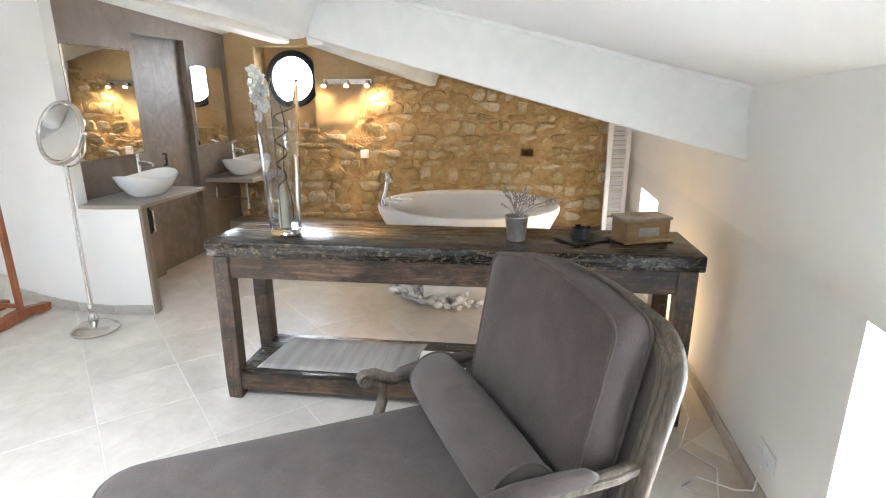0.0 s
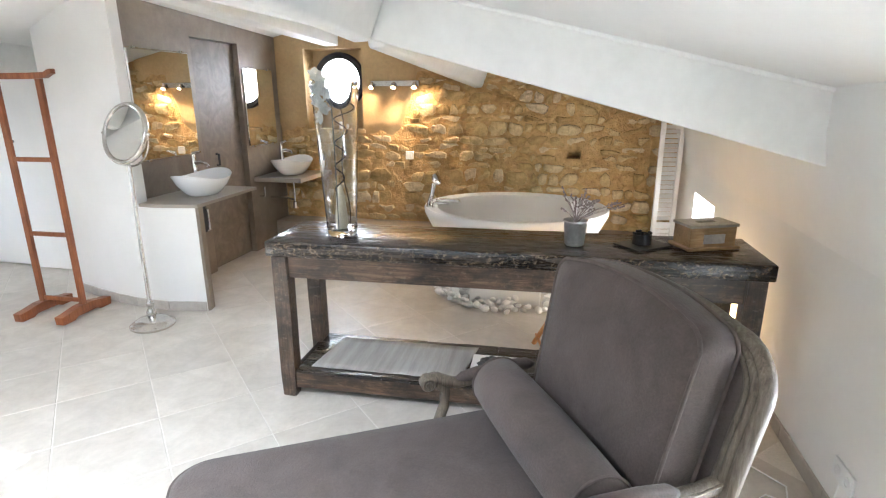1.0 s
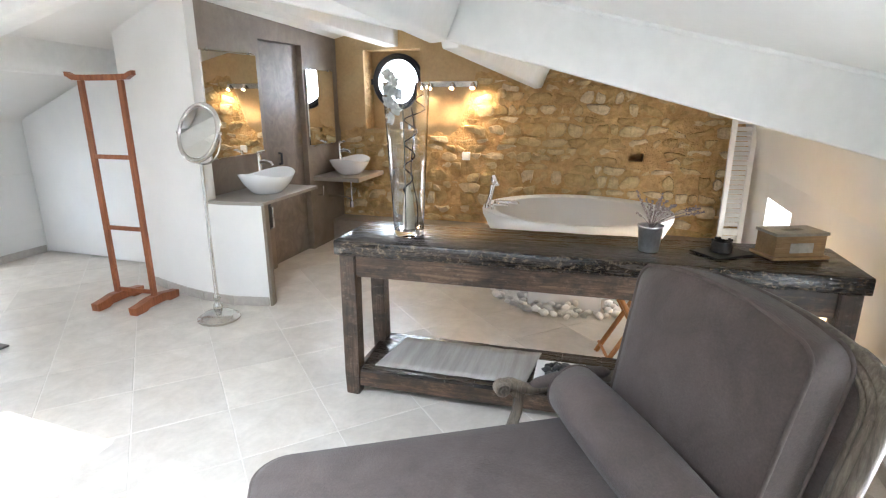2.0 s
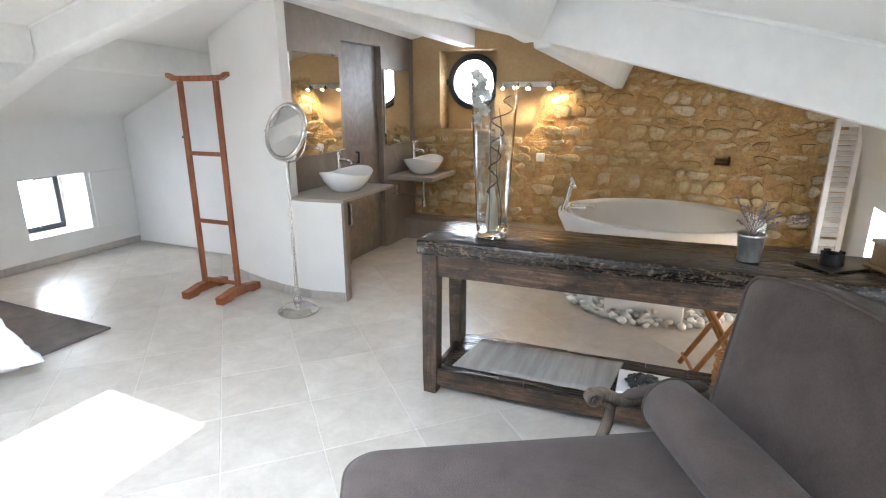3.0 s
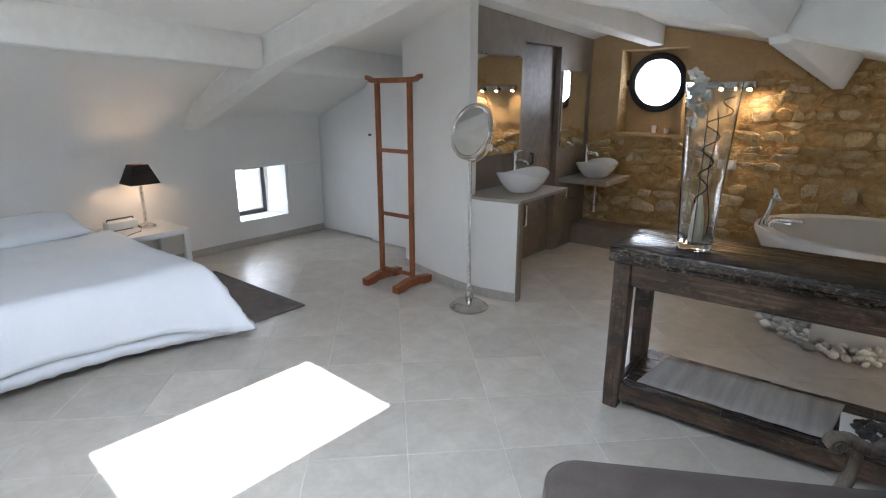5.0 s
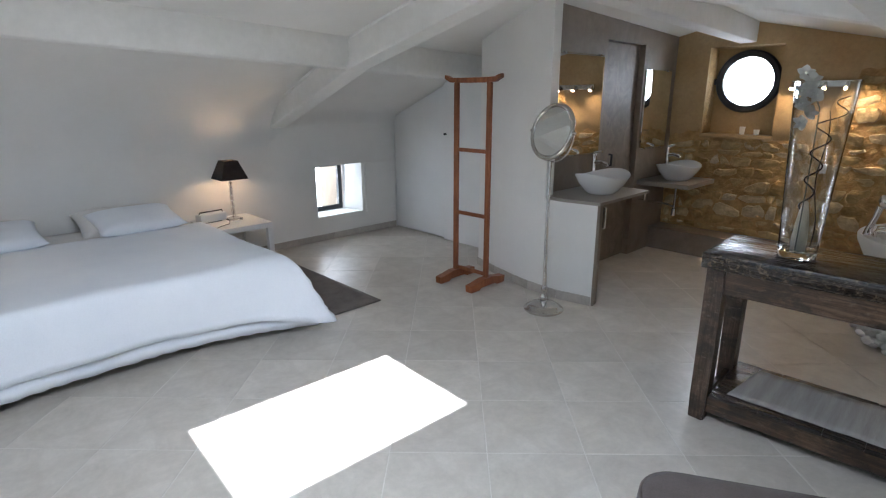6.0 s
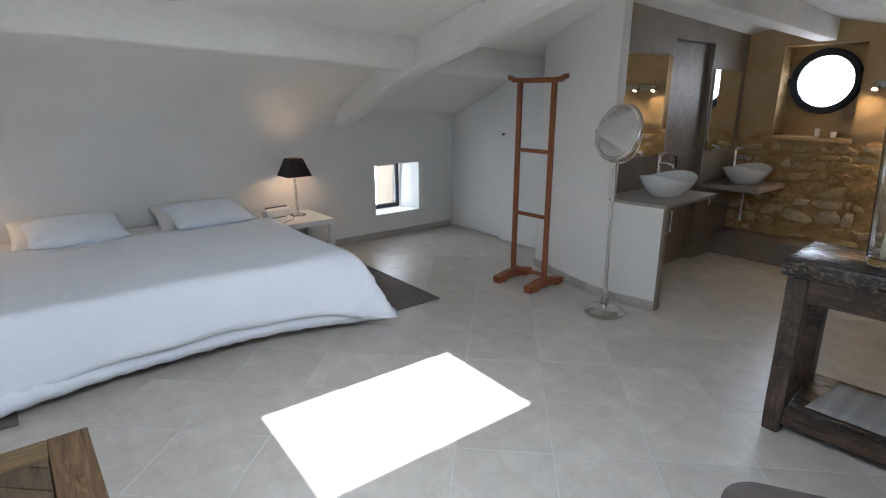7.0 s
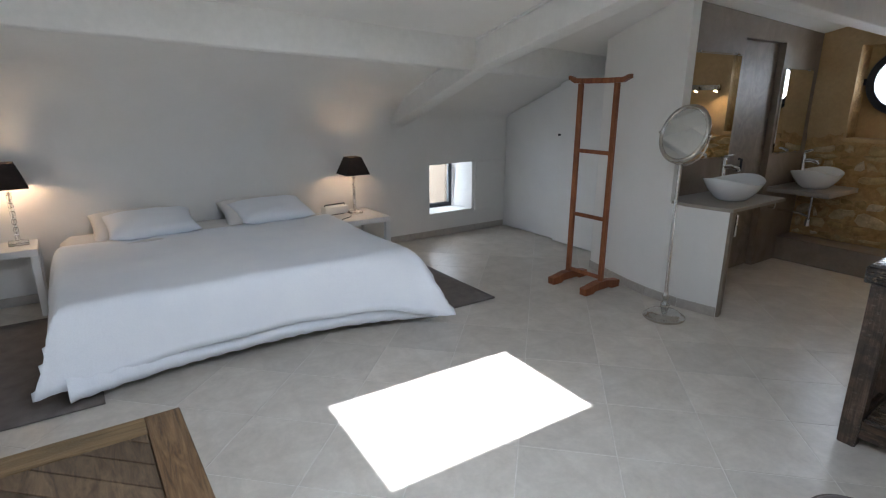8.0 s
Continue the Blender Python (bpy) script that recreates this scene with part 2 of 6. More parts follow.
GLOW = plain("lit_bulb", (1, 1, 1), 0.5, emit=(1.0, 0.62, 0.28), power=18)
OUTSIDE = plain("bright_outdoors", (1, 1, 1), 1.0, emit=(0.97, 0.98, 1.0), power=2.2)
# weak emission stands in for part of the daylight on this wall
OUTWALL = plain("sunlit_outer_wall", (0.17, 0.13, 0.09), 1.0, emit=(1.0, 0.84, 0.66), power=0.08)


# ---- mesh helpers ----
def link_mesh(name, bm, mat, smooth=None):
    me = bpy.data.meshes.new(name)
    bmesh.ops.recalc_face_normals(bm, faces=bm.faces)
    bm.to_mesh(me)
    bm.free()
    if smooth is not None:
        me.shade_smooth()
        if smooth < 180:
            me.set_sharp_from_angle(angle=radians(smooth))
    me.materials.append(mat)
    return new(name, me)


def part(name, bm, mat, parent, label="", smooth=None):
    ob = link_mesh(name, bm, mat, smooth)
    ob.parent = parent
    if label:
        ob["label"] = label
    return ob


def single(name, bm, mat, label, category, m=None, kind="", group="", smooth=None):
    ob = link_mesh(name, bm, mat, smooth)
    if m is not None:
        ob.matrix_world = m
    return tagged(ob, label, category, group, kind)


def thing(name, m, label, category, group="", kind=""):
    ob = new(name)
    ob.empty_display_size = 0.05
    ob.matrix_world = m
    return tagged(ob, label, category, group, kind)


def box(x0, y0, z0, x1, y1, z1, bevel=0.0, seg=2, bm=None, m=None):
    bm = bm or bmesh.new()
    mat = Matrix.LocRotScale(((x0 + x1) / 2, (y0 + y1) / 2, (z0 + z1) / 2), None, (abs(x1 - x0), abs(y1 - y0), abs(z1 - z0)))
    vs = bmesh.ops.create_cube(bm, size=1, matrix=(m @ mat) if m else mat)["verts"]
    if bevel:
        es = {e for v in vs for e in v.link_edges}
        bmesh.ops.bevel(bm, geom=list(es), offset=bevel, segments=seg, affect="EDGES", profile=0.5)
    return bm


def lathe(profile, n=32, bm=None, m=None, sx=1.0, sy=1.0):
    """Turns (radius, z) pairs round z; radius 0 closes to a point."""
    bm = bm or bmesh.new()
    m = m or Matrix()
    rings = []
    for r, z in profile:
        if r < 1e-6:
            rings.append([bm.verts.new(m @ Vector((0, 0, z)))])
        else:
            rings.append([bm.verts.new(m @ Vector((sx * r * math.cos(2 * math.pi * i / n), sy * r * math.sin(2 * math.pi * i / n), z))) for i in range(n)])
    for a, b in zip(rings, rings[1:]):
        for i in range(n):
            j = (i + 1) % n
            if len(a) == 1 and len(b) == 1:
                continue
            if len(a) == 1:
                bm.faces.new((a[0], b[i], b[j]))
            elif len(b) == 1:
                bm.faces.new((a[i], a[j], b[0]))
            else:
                bm.faces.new((a[i], a[j], b[j], b[i]))
    return bm


def tube(points, radius, n=10, bm=None, closed=False, m=None, flat=1.0):
    """A round bar along points; radius a number or one for each point; flat squashes it across its second axis."""
    bm = bm or bmesh.new()
    pts = [Vector(p) for p in points]
    if m:
        pts = [m @ p for p in pts]
    k = len(pts)
    rings, ref = [], None
    for i, p in enumerate(pts):
        a = pts[(i - 1) % k] if closed or i > 0 else p
        b = pts[(i + 1) % k] if closed or i < k - 1 else p
        t = (b - a).normalized()
        if ref is None:
            ref = t.orthogonal().normalized()
        ref = (ref - t * ref.dot(t))
        ref = ref.normalized() if ref.length > 1e-6 else t.orthogonal().normalized()
        side = t.cross(ref)
        r = radius[i] if isinstance(radius, (list, tuple)) else radius
        rings.append([bm.verts.new(p + r * (math.cos(2 * math.pi * j / n) * ref + flat * math.sin(2 * math.pi * j / n) * side)) for j in range(n)])
    pairs = list(zip(rings, rings[1:])) + ([(rings[-1], rings[0])] if closed else [])
    for a, b in pairs:
        for j in range(n):
            bm.faces.new((a[j], a[(j + 1) % n], b[(j + 1) % n], b[j]))
    if not closed:
        bm.faces.new(list(reversed(rings[0])))
        bm.faces.new(rings[-1])
    return bm


def prism(outline, z0, z1, bm=None):
    """An upright solid over a plan outline; z0 and z1 are numbers or functions of x, y."""
    bm = bm or bmesh.new()
    lo = [bm.verts.new((x, y, z0(x, y) if callable(z0) else z0)) for x, y in outline]
    hi = [bm.verts.new((x, y, z1(x, y) if callable(z1) else z1)) for x, y in outline]
    n = len(outline)
    bm.faces.new(list(reversed(lo)))
    bm.faces.new(hi)
    for i in range(n):
        bm.faces.new((lo[i], lo[(i + 1) % n], hi[(i + 1) % n], hi[i]))
    return bm


def roughen(bm, amount, scale, seed=0.0, cuts=0):
    if cuts:
        bmesh.ops.subdivide_edges(bm, edges=bm.edges[:], cuts=cuts, use_grid_fill=True)
    for v in bm.verts:
        v.co += amount * noise.noise_vector(v.co * scale + Vector((seed, seed * 1.7, 0)))
    return bm


# ---- the roof ----
RAFTER = [(-6.3, 1.11), (-5.85, 1.27), (-4.37, 1.80), (-2.65, 2.22), (-0.945, 1.815), (1.0, 1.28), (1.5, 1.14)]
CEIL = [(-6.3, 1.27), (-5.85, 1.44), (-4.37, 2.03), (-2.65, 2.44), (-0.945, 2.06), (1.0, 1.575), (1.5, 1.45)]
FALL = 0.045


def on_profile(prof, x):
    for (xa, za), (xb, zb) in zip(prof, prof[1:]):
        if x <= xb:
            return za + (zb - za) * (x - xa) / (xb - xa)
    return prof[-1][1]


def rafter_z(x, y):
    return on_profile(RAFTER, x) - FALL * (y - 2.33)


def ceil_z(x, y):
    return on_profile(CEIL, x) - FALL * (y - 2.33)


XW, XE, YS, YN = -5.85, 1.0, -3.5, 5.6
XG = -3.18
# first hole: added unseen skylight for fill; second: the one that casts the sun patch
SKY_X, SKY_HOLES = (-1.72, -1.035), ((-2.58, -1.42), (-0.175, 1.04))


def build_ceiling():
    bm = bmesh.new()
    xs = [-6.3, -5.85, -5.3, -4.37, -3.5, -2.65, SKY_X[0], SKY_X[1], -0.945, 0.0, 1.0, 1.5]
    ys = [YS - 0.35, SKY_HOLES[0][0], SKY_HOLES[0][1], SKY_HOLES[1][0], SKY_HOLES[1][1], 2.3, 4.0, 6.1]
    lo = {(x, y): bm.verts.new((x, y, ceil_z(x, y))) for x in xs for y in ys}
    hi = {}
    for x in xs:
        for y in ys:
            p = Vector((x, y, ceil_z(x, y) + 0.16))
            if x == SKY_X[1]:
                p += Vector((0.2, 0, 0))
            if x == SKY_X[0]:
                p -= Vector((0.02, 0, 0))
            if x in SKY_X and y in (SKY_HOLES[0][0], SKY_HOLES[1][0]):
                p.y -= 0.12
            hi[x, y] = bm.verts.new(p)
    hole = {(SKY_X[0], a) for a, b in SKY_HOLES}
    cells = [(xs[i], xs[i + 1], ys[j], ys[j + 1]) for i in range(len(xs) - 1) for j in range(len(ys) - 1)]
    solid = {(c[0], c[2]) for c in cells if (c[0], c[2]) not in hole}
    for xa, xb, ya, yb in cells:
        if (xa, ya) in solid:
            bm.faces.new((lo[xa, ya], lo[xa, yb], lo[xb, yb], lo[xb, ya]))
            bm.faces.new((hi[xa, ya], hi[xb, ya], hi[xb, yb], hi[xa, yb]))
        else:
            for p, q in (((xa, ya), (xb, ya)), ((xb, ya), (xb, yb)), ((xb, yb), (xa, yb)), ((xa, yb), (xa, ya))):
                bm.faces.new((lo[p], lo[q], hi[q], hi[p]))
    x0, x1, y0, y1 = xs[0], xs[-1], ys[0], ys[-1]
    for y in (y0, y1):
        for a, b in zip(xs, xs[1:]):
            bm.faces.new((lo[a, y], lo[b, y], hi[b, y], hi[a, y]))
    for x in (x0, x1):
        for a, b in zip(ys, ys[1:]):
            bm.faces.new((lo[x, a], lo[x, b], hi[x, b], hi[x, a]))
    single("ceiling", bm, WHITE, "white plastered sloping attic ceiling", "ceiling", kind="structure")


build_ceiling()


def beam_strip(name, pts, top, label, flare=0.0, chamfer=0.0):
    """A beam from a list of plan rectangles (x0, y0, x1, y1) ends: bottom by a function, top a given height above it."""
    bm = bmesh.new()
    rows = []
    for (xa, ya), (xb, yb), za, zb in pts:
        ring = [(xa, ya, za), (xb - chamfer, yb, zb)] + ([(xb, yb, zb + 1.5 * chamfer)] if chamfer else [])
        ring += [(xb + flare, yb, zb + top), (xa - 0.4 * flare, ya, za + top)]
        rows.append([bm.verts.new(p) for p in ring])
    k = len(rows[0])
    for a, b in zip(rows, rows[1:]):
        for i in range(k):
            bm.faces.new((a[i], a[(i + 1) % k], b[(i + 1) % k], b[i]))
    bm.faces.new(rows[0])
    bm.faces.new(list(reversed(rows[-1])))
    bmesh.ops.recalc_face_normals(bm, faces=bm.faces)
    long_edges = [e for e in bm.edges if len(e.link_faces) == 2 and e.calc_face_angle() > 0.8]
    bmesh.ops.bevel(bm, geom=long_edges, offset=0.012, segments=2, affect="EDGES", profile=0.5)
    return single(name, bm, BEAM, label, "beam", kind="structure", smooth=40)


def rafter(x_list, y0, y1):
    pts = [((x, y0), (x, y1), rafter_z(x, y0), rafter_z(x, y0)) for x in x_list]
    beam_strip("rafter_beam", pts, 0.335, "white-painted rafter following the roof slope")
    bead = [(x, y0 - 0.004, ceil_z(x, y0) - 0.004) for x in x_list]
    single("trim", tube(bead, 0.013, 8), BEAM, "painted filler bead where the rafter meets the ceiling", "trim", kind="structure", smooth=60)


rafter([-5.9, -5.1, -4.37, -3.5, -2.65], 2.34, 2.53)
rafter([-2.65, -1.8, -0.945, 0.0, 1.02], 2.36, 2.54)


def purlin(x0, x1, bottom, ys, fall=FALL, flare=0.0, chamfer=0.0):
    pts = [((x0, y), (x1, y), bottom - fall * (y - 2.33), bottom - fall * (y - 2.33) + 0.004) for y in ys]
    beam_strip("purlin_beam", pts, 0.29, "white-painted purlin along the roof", flare, chamfer)


for span in ([YS - 0.1, -1.0, 1.0, 2.335], [2.535, 3.4, 4.6]):
    purlin(-4.53, -4.37, 1.79, span, chamfer=0.045)
for span in ([YS - 0.1, -1.0, 1.0, 2.355], [2.545, 4.0, 5.7]):
    purlin(-1.015, -0.935, 1.80, span, 0.049, 0.12)
purlin(-2.60, -2.445, 2.163, [YS - 0.1, 0.0, 2.33], 0.035)
purlin(-2.60, -2.445, 2.163, [2.59, 4.0, 5.7], 0.03)


# ---- walls ----
def panel(bm, axis, at, thick, u0, u1, z0, z1):
    """One block of a wall: axis x means it stands at x = at. z1 may be a function of x, y."""
    lo, hi = sorted((at, at + thick))
    if axis == "x":
        return prism([(lo, u0), (hi, u0), (hi, u1), (lo, u1)], z0, z1, bm)
    return prism([(u0, lo), (u1, lo), (u1, hi), (u0, hi)], z0, z1, bm)


def top(x, y):
    return ceil_z(x, y) + 0.03


def wall_with_holes(name, axis, at, thick, u0, u1, holes, mat, label, extra=()):
    bm = bmesh.new()
    cuts = sorted({u0, u1, *extra, *(h[0] for h in holes), *(h[1] for h in holes)})
    for a, b in zip(cuts, cuts[1:]):
        hit = [h for h in holes if h[0] <= a and b <= h[1]]
        if hit:
            panel(bm, axis, at, thick, a, b, -0.3, hit[0][2])
            panel(bm, axis, at, thick, a, b, hit[0][3], top)
        else:
            panel(bm, axis, at, thick, a, b, -0.3, top)
    return single(name, bm, mat, label, "wall", kind="structure")


WIN_W = (2.85, 3.46, 0.275, 0.84)
WIN_E1 = (0.9, 1.54, 0.25, 0.955)
WIN_E2 = (4.15, 4.8, 0.25, 0.79)
wall_with_holes("wall_west", "x", XW, -0.42, YS - 0.3, 6.1, [WIN_W], WHITE, "white plastered low attic wall with a small deep window")
wall_with_holes("wall_east", "x", XE, 0.40, YS - 0.3, 6.1, [WIN_E1, WIN_E2], WHITE, "white plastered low attic wall with small deep windows")
bm = bmesh.new()
section = [(1.0005, 0.965), (0.990, 1.03), (0.972, 1.11), (0.949, 1.20), (0.926, 1.29), (0.907, 1.38), (0.90, 1.46), (1.0005, 1.95)]
ends = [[bm.verts.new((x, y, z)) for x, z in section] for y in (YS + 0.001, YN - 0.03)]
bm.faces.new(ends[0])
bm.faces.new(list(reversed(ends[1])))
for i in range(8):
    bm.faces.new((ends[0][i], ends[0][(i + 1) % 8], ends[1][(i + 1) % 8], ends[1][i]))
for v in bm.verts:
    if v.co.z > 1.45:
        v.co.z = ceil_z(v.co.x, v.co.y) + 0.02
single("wall_east_head", bm, WHITE, "white plastered head of the low wall, rounding into the roof", "wall", kind="structure", smooth=30)
bm = bmesh.new()
rows = []
for y, foot, end_x in ((YS + 0.001, 1.08, -5.30), (-2.0, 1.08, -5.30), (0.0, 1.08, -5.30), (2.3, 1.08, -5.30), (2.52, 1.28, -5.66), (3.965, 1.28, -5.72)):
    a, b, c = Vector((XW + 0.002, foot)), Vector((XW + 0.002, ceil_z(XW, y))), Vector((end_x, ceil_z(end_x, y) - 0.002))
    arc = [a * (1 - k) ** 2 + b * 2 * k * (1 - k) + c * k * k for k in [i / 14 for i in range(15)]]
    rows.append([bm.verts.new((p.x, y, p.y)) for p in arc] + [bm.verts.new((XW - 0.05, y, ceil_z(XW, y) + 0.03))])
for p, q in zip(rows, rows[1:]):
    for i in range(16):
        bm.faces.new((p[i], p[(i + 1) % 16], q[(i + 1) % 16], q[i]))
bm.faces.new(rows[0])
bm.faces.new(list(reversed(rows[-1])))
single("wall_west_head", bm, WHITE, "white plastered head of the low wall, rounding into the roof", "wall", kind="structure", smooth=60)
# the opening in this unseen wall is added for fill light
wall_with_holes("wall_south", "y", YS, -0.30, XW, XE, [(-2.8, -0.4, 0.3, 2.2)], WHITE, "white plastered gable wall behind, with an added unseen window", (-4.37, -2.65, -0.945))

NICHE = (-2.85, -2.20, 1.215, 2.045)
OC = (-2.54, 1.725, 0.245)


def build_north_wall():
    bm = bmesh.new()
    cuts = [XW - 0.3, -4.37, -3.19, NICHE[0], -2.65, NICHE[1], -0.945, -0.06, 0.07, XE + 0.3]
    for a, b in zip(cuts, cuts[1:]):
        if NICHE[0] <= a and b <= NICHE[1]:
            panel(bm, "y", YN, 0.20, a, b, -0.3, NICHE[2])
            panel(bm, "y", YN, 0.20, a, b, NICHE[3], top)
        elif a == -0.06:
            panel(bm, "y", YN, 0.20, a, b, -0.3, 0.95)
            panel(bm, "y", YN, 0.20, a, b, 1.03, top)
        else:
            panel(bm, "y", YN, 0.20, a, b, -0.3, top)
    wall = single("wall_north", bm, OCHRE, "ochre-mortared rubble stone gable wall", "wall", kind="structure")
    bm = bmesh.new()
    ox, oz, r = OC
    n = 48
    ring, outer = [], []
    for y, flare in ((5.803, 1.0), (5.90, 1.35)):
        ring.append([bm.verts.new((ox + flare * r * math.cos(2 * math.pi * i / n), y, oz + flare * r * math.sin(2 * math.pi * i / n))) for i in range(n)])
        row = []
        for i in range(n):
            c, s = math.cos(2 * math.pi * i / n), math.sin(2 * math.pi * i / n)
            k = 1.0 / max(abs(c), abs(s))
            px = ox + 0.5 * c * k
            pz = oz + (0.65 if s < 0 else 0.45) * s * k
            row.append(bm.verts.new((px, y, pz)))
        outer.append(row)
    for i in range(n):
        j = (i + 1) % n
        bm.faces.new((ring[0][i], ring[0][j], ring[1][j], ring[1][i]))
        bm.faces.new((ring[0][i], ring[0][j], outer[0][j], outer[0][i]))
        bm.faces.new((ring[1][i], ring[1][j], outer[1][j], outer[1][i]))
    single("wall_north_outer", bm, OCHRE_PLASTER, "ochre plastered back of the window niche", "wall", kind="structure")
    single("wall_niche_back", box(-0.2, 5.801, 0.8, 0.2, 5.9, 1.2), OCHRE, "ochre back of a small wall niche", "wall", kind="structure")
    return wall


WALL_N = build_north_wall()

def mortar_skin():
    """Lumpy mortar between and over the stones."""
    bm = bmesh.new()
    nx, nz = 190, 88
    g = {}
    for i in range(nx + 1):
        for k in range(nz + 1):
            x, z = XG + (XE - XG) * i / nx, 0.236 + 2.05 * k / nz
            p = Vector((x, 0, z))
            d = 0.012 + 0.014 * noise.noise(p * 3.1) + 0.010 * noise.noise(p * 8.7 + Vector((3, 0, 1))) + 0.005 * noise.noise(p * 23)
            g[i, k] = bm.verts.new((x, YN - max(0.001, d), z))
    for i in range(nx):
        for k in range(nz):
            x, z = g[i, k].co.x, g[i, k].co.z
            x2, z2 = g[i + 1, k + 1].co.x, g[i + 1, k + 1].co.z
            if x2 > NICHE[0] and x < NICHE[1] and z2 > NICHE[2] and z < NICHE[3]:
                continue
            if x2 > -0.06 and x < 0.07 and z2 > 0.95 and z < 1.03:
                continue
            bm.faces.new((g[i, k], g[i + 1, k], g[i + 1, k + 1], g[i, k + 1]))
    part("mortar", bm, OCHRE, WALL_N, "lumpy ochre lime mortar", 180)


mortar_skin()

# plaster that covers the stones round the niche and thins out towards them
def plaster_foot(x):
    return min(1.22 + 2.6 * max(0.0, x + 1.80), 1.74 + 0.05 * (x + 1.6)) + 0.10 * noise.noise(Vector((x * 3.0, 0.0, 2.0))) + 0.05 * noise.noise(Vector((x * 9.0, 0.0, 5.0)))


def plaster_skin():
    bm = bmesh.new()
    xs = sorted([XG + 0.002 + 0.03 * i for i in range(int((NICHE[0] - XG) / 0.03))] + [NICHE[0], NICHE[1]] + [NICHE[0] + 0.65 * i / 20 for i in range(1, 20)] + [NICHE[1] + 0.03 * i for i in range(1, 34)])
    zs = sorted([NICHE[2], NICHE[3]] + [1.1 + 0.03 * k for k in range(42) if abs(1.1 + 0.03 * k - NICHE[3]) > 0.004])
    g = {}
    for i, x in enumerate(xs):
        for k, z in enumerate(zs):
            over = z - plaster_foot(x)
            p = Vector((x, 0, z))
            d = 0.036 * min(1.0, max(0.0, 0.25 + over / 0.10)) + 0.006 * noise.noise(p * 4.0) + 0.003 * noise.noise(p * 15.0)
            g[i, k] = (over, bm.verts.new((x, YN - max(0.0006, d), z)))
    for i in range(len(xs) - 1):
        for k in range(len(zs) - 1):
            if NICHE[0] - 1e-6 <= xs[i] and xs[i + 1] <= NICHE[1] + 1e-6 and NICHE[2] - 1e-6 <= zs[k] and zs[k + 1] <= NICHE[3] + 1e-6:
                continue
            if max(g[i, k][0], g[i + 1, k + 1][0]) < -0.04 or zs[k] > ceil_z(xs[i], YN):
                continue
            bm.faces.new((g[i, k][1], g[i + 1, k][1], g[i + 1, k + 1][1], g[i, k + 1][1]))
    bmesh.ops.delete(bm, geom=[v for v in bm.verts if not v.link_faces], context="VERTS")
    edge = [e for e in bm.edges if len(e.link_faces) == 1]
    out = bmesh.ops.extrude_edge_only(bm, edges=edge)
    for v in out["geom"]:
        if isinstance(v, bmesh.types.BMVert):
            v.co.y = YN + 0.004
    single("wall_plaster", bm, OCHRE_PLASTER, "smooth ochre plaster thinning out over the stones", "wall", kind="structure", smooth=60)


plaster_skin()

# grey bathroom wall with its door opening

DOOR = (4.185, 4.87, 0.0, 2.05)
bm = bmesh.new()
for a, b in ((3.36, DOOR[0]), (DOOR[0], DOOR[1]), (DOOR[1], 5.62)):
    if a == DOOR[0]:
        panel(bm, "x", XG, -0.10, a, b, DOOR[3], top)
    else:
        panel(bm, "x", XG, -0.10, a, b, -0.01, top)
single("wall_grey", bm, GREY, "taupe-grey lime rendered bathroom wall", "wall", kind="structure")
door = thing("door_1", pose(XG - 0.055, DOOR[0], 0), "taupe-grey polished render sliding door, closed", "door", kind="structure")
leaf = part("door_leaf", box(-0.04, 0.004, 0.004, 0, DOOR[1] - DOOR[0] - 0.004, DOOR[3] - 0.004, 0.004), GREY_DOOR, door)

part("door_handle", tube([(0.002, 0.253, 0.955), (0.03, 0.253, 0.955), (0.03, 0.253, 1.055), (0.002, 0.253, 1.055)], 0.011, 8), FRAME, leaf, "dark metal door pull", 60)

# curved white partition, its low end and the closet front
CURVE = [(-4.02, 3.50), (-3.72, 3.40), (-3.45, 3.325), (-3.25, 3.283), (-3.105, 3.265)]
back_of = [(x, y + 0.10) for x, y in reversed(CURVE)]
single("wall_partition", prism(CURVE + back_of, -0.01, top), WHITE, "white plastered partition with a gentle bend", "wall", kind="structure", smooth=25)
single("wall_return", prism([(-4.02, 3.505), (-3.92, 3.475), (-3.92, 4.35), (-4.02, 4.35)], -0.01, top), WHITE, "white plastered short return wall", "wall", kind="structure")
low = [(-3.105, 3.2652), (-2.95, 3.262), (-2.665, 3.313), (-2.685, 3.40), (-2.95, 3.362), (-3.105, 3.3652)]
single("wall_low", prism(low, -0.01, 0.795), WHITE, "white plastered low end wall below the counter", "wall", kind="structure", smooth=25)
single("wall_low_end", prism([(-2.664, 3.3135), (-2.648, 3.325), (-2.668, 3.404), (-2.684, 3.4015)], -0.01, 0.795), GREY, "taupe-grey rendered end of the low wall", "wall", kind="structure")
closet = thing("closet", pose(0, 3.97, 0), "white built-in closet under the roof slope, closed", "closet")


def closet_top(x, y):
    return ceil_z(x, 3.97) - 0.012


for x0, x1, y0 in ((-5.845, -4.945, 0.0), (-4.93, -4.03, -0.055)):
    last_door = part("closet_door", prism([(x0, y0), (x1, y0), (x1, y0 + 0.03), (x0, y0 + 0.03)], 0.012, closet_top), SATIN, closet)
part("closet_knob", lathe([(0, 0), (0.012, 0), (0.008, 0.012), (0.014, 0.022), (0, 0.026)], 14, None, pose(-4.90, -0.056, 1.19, 90, 0, 0)), FRAME, last_door, "small dark knob", 40)
part("closet_body", prism([(-5.845, 0.034), (-4.03, 0.034), (-4.03, 0.30), (-5.845, 0.30)], 0.004, closet_top), SATIN, closet)


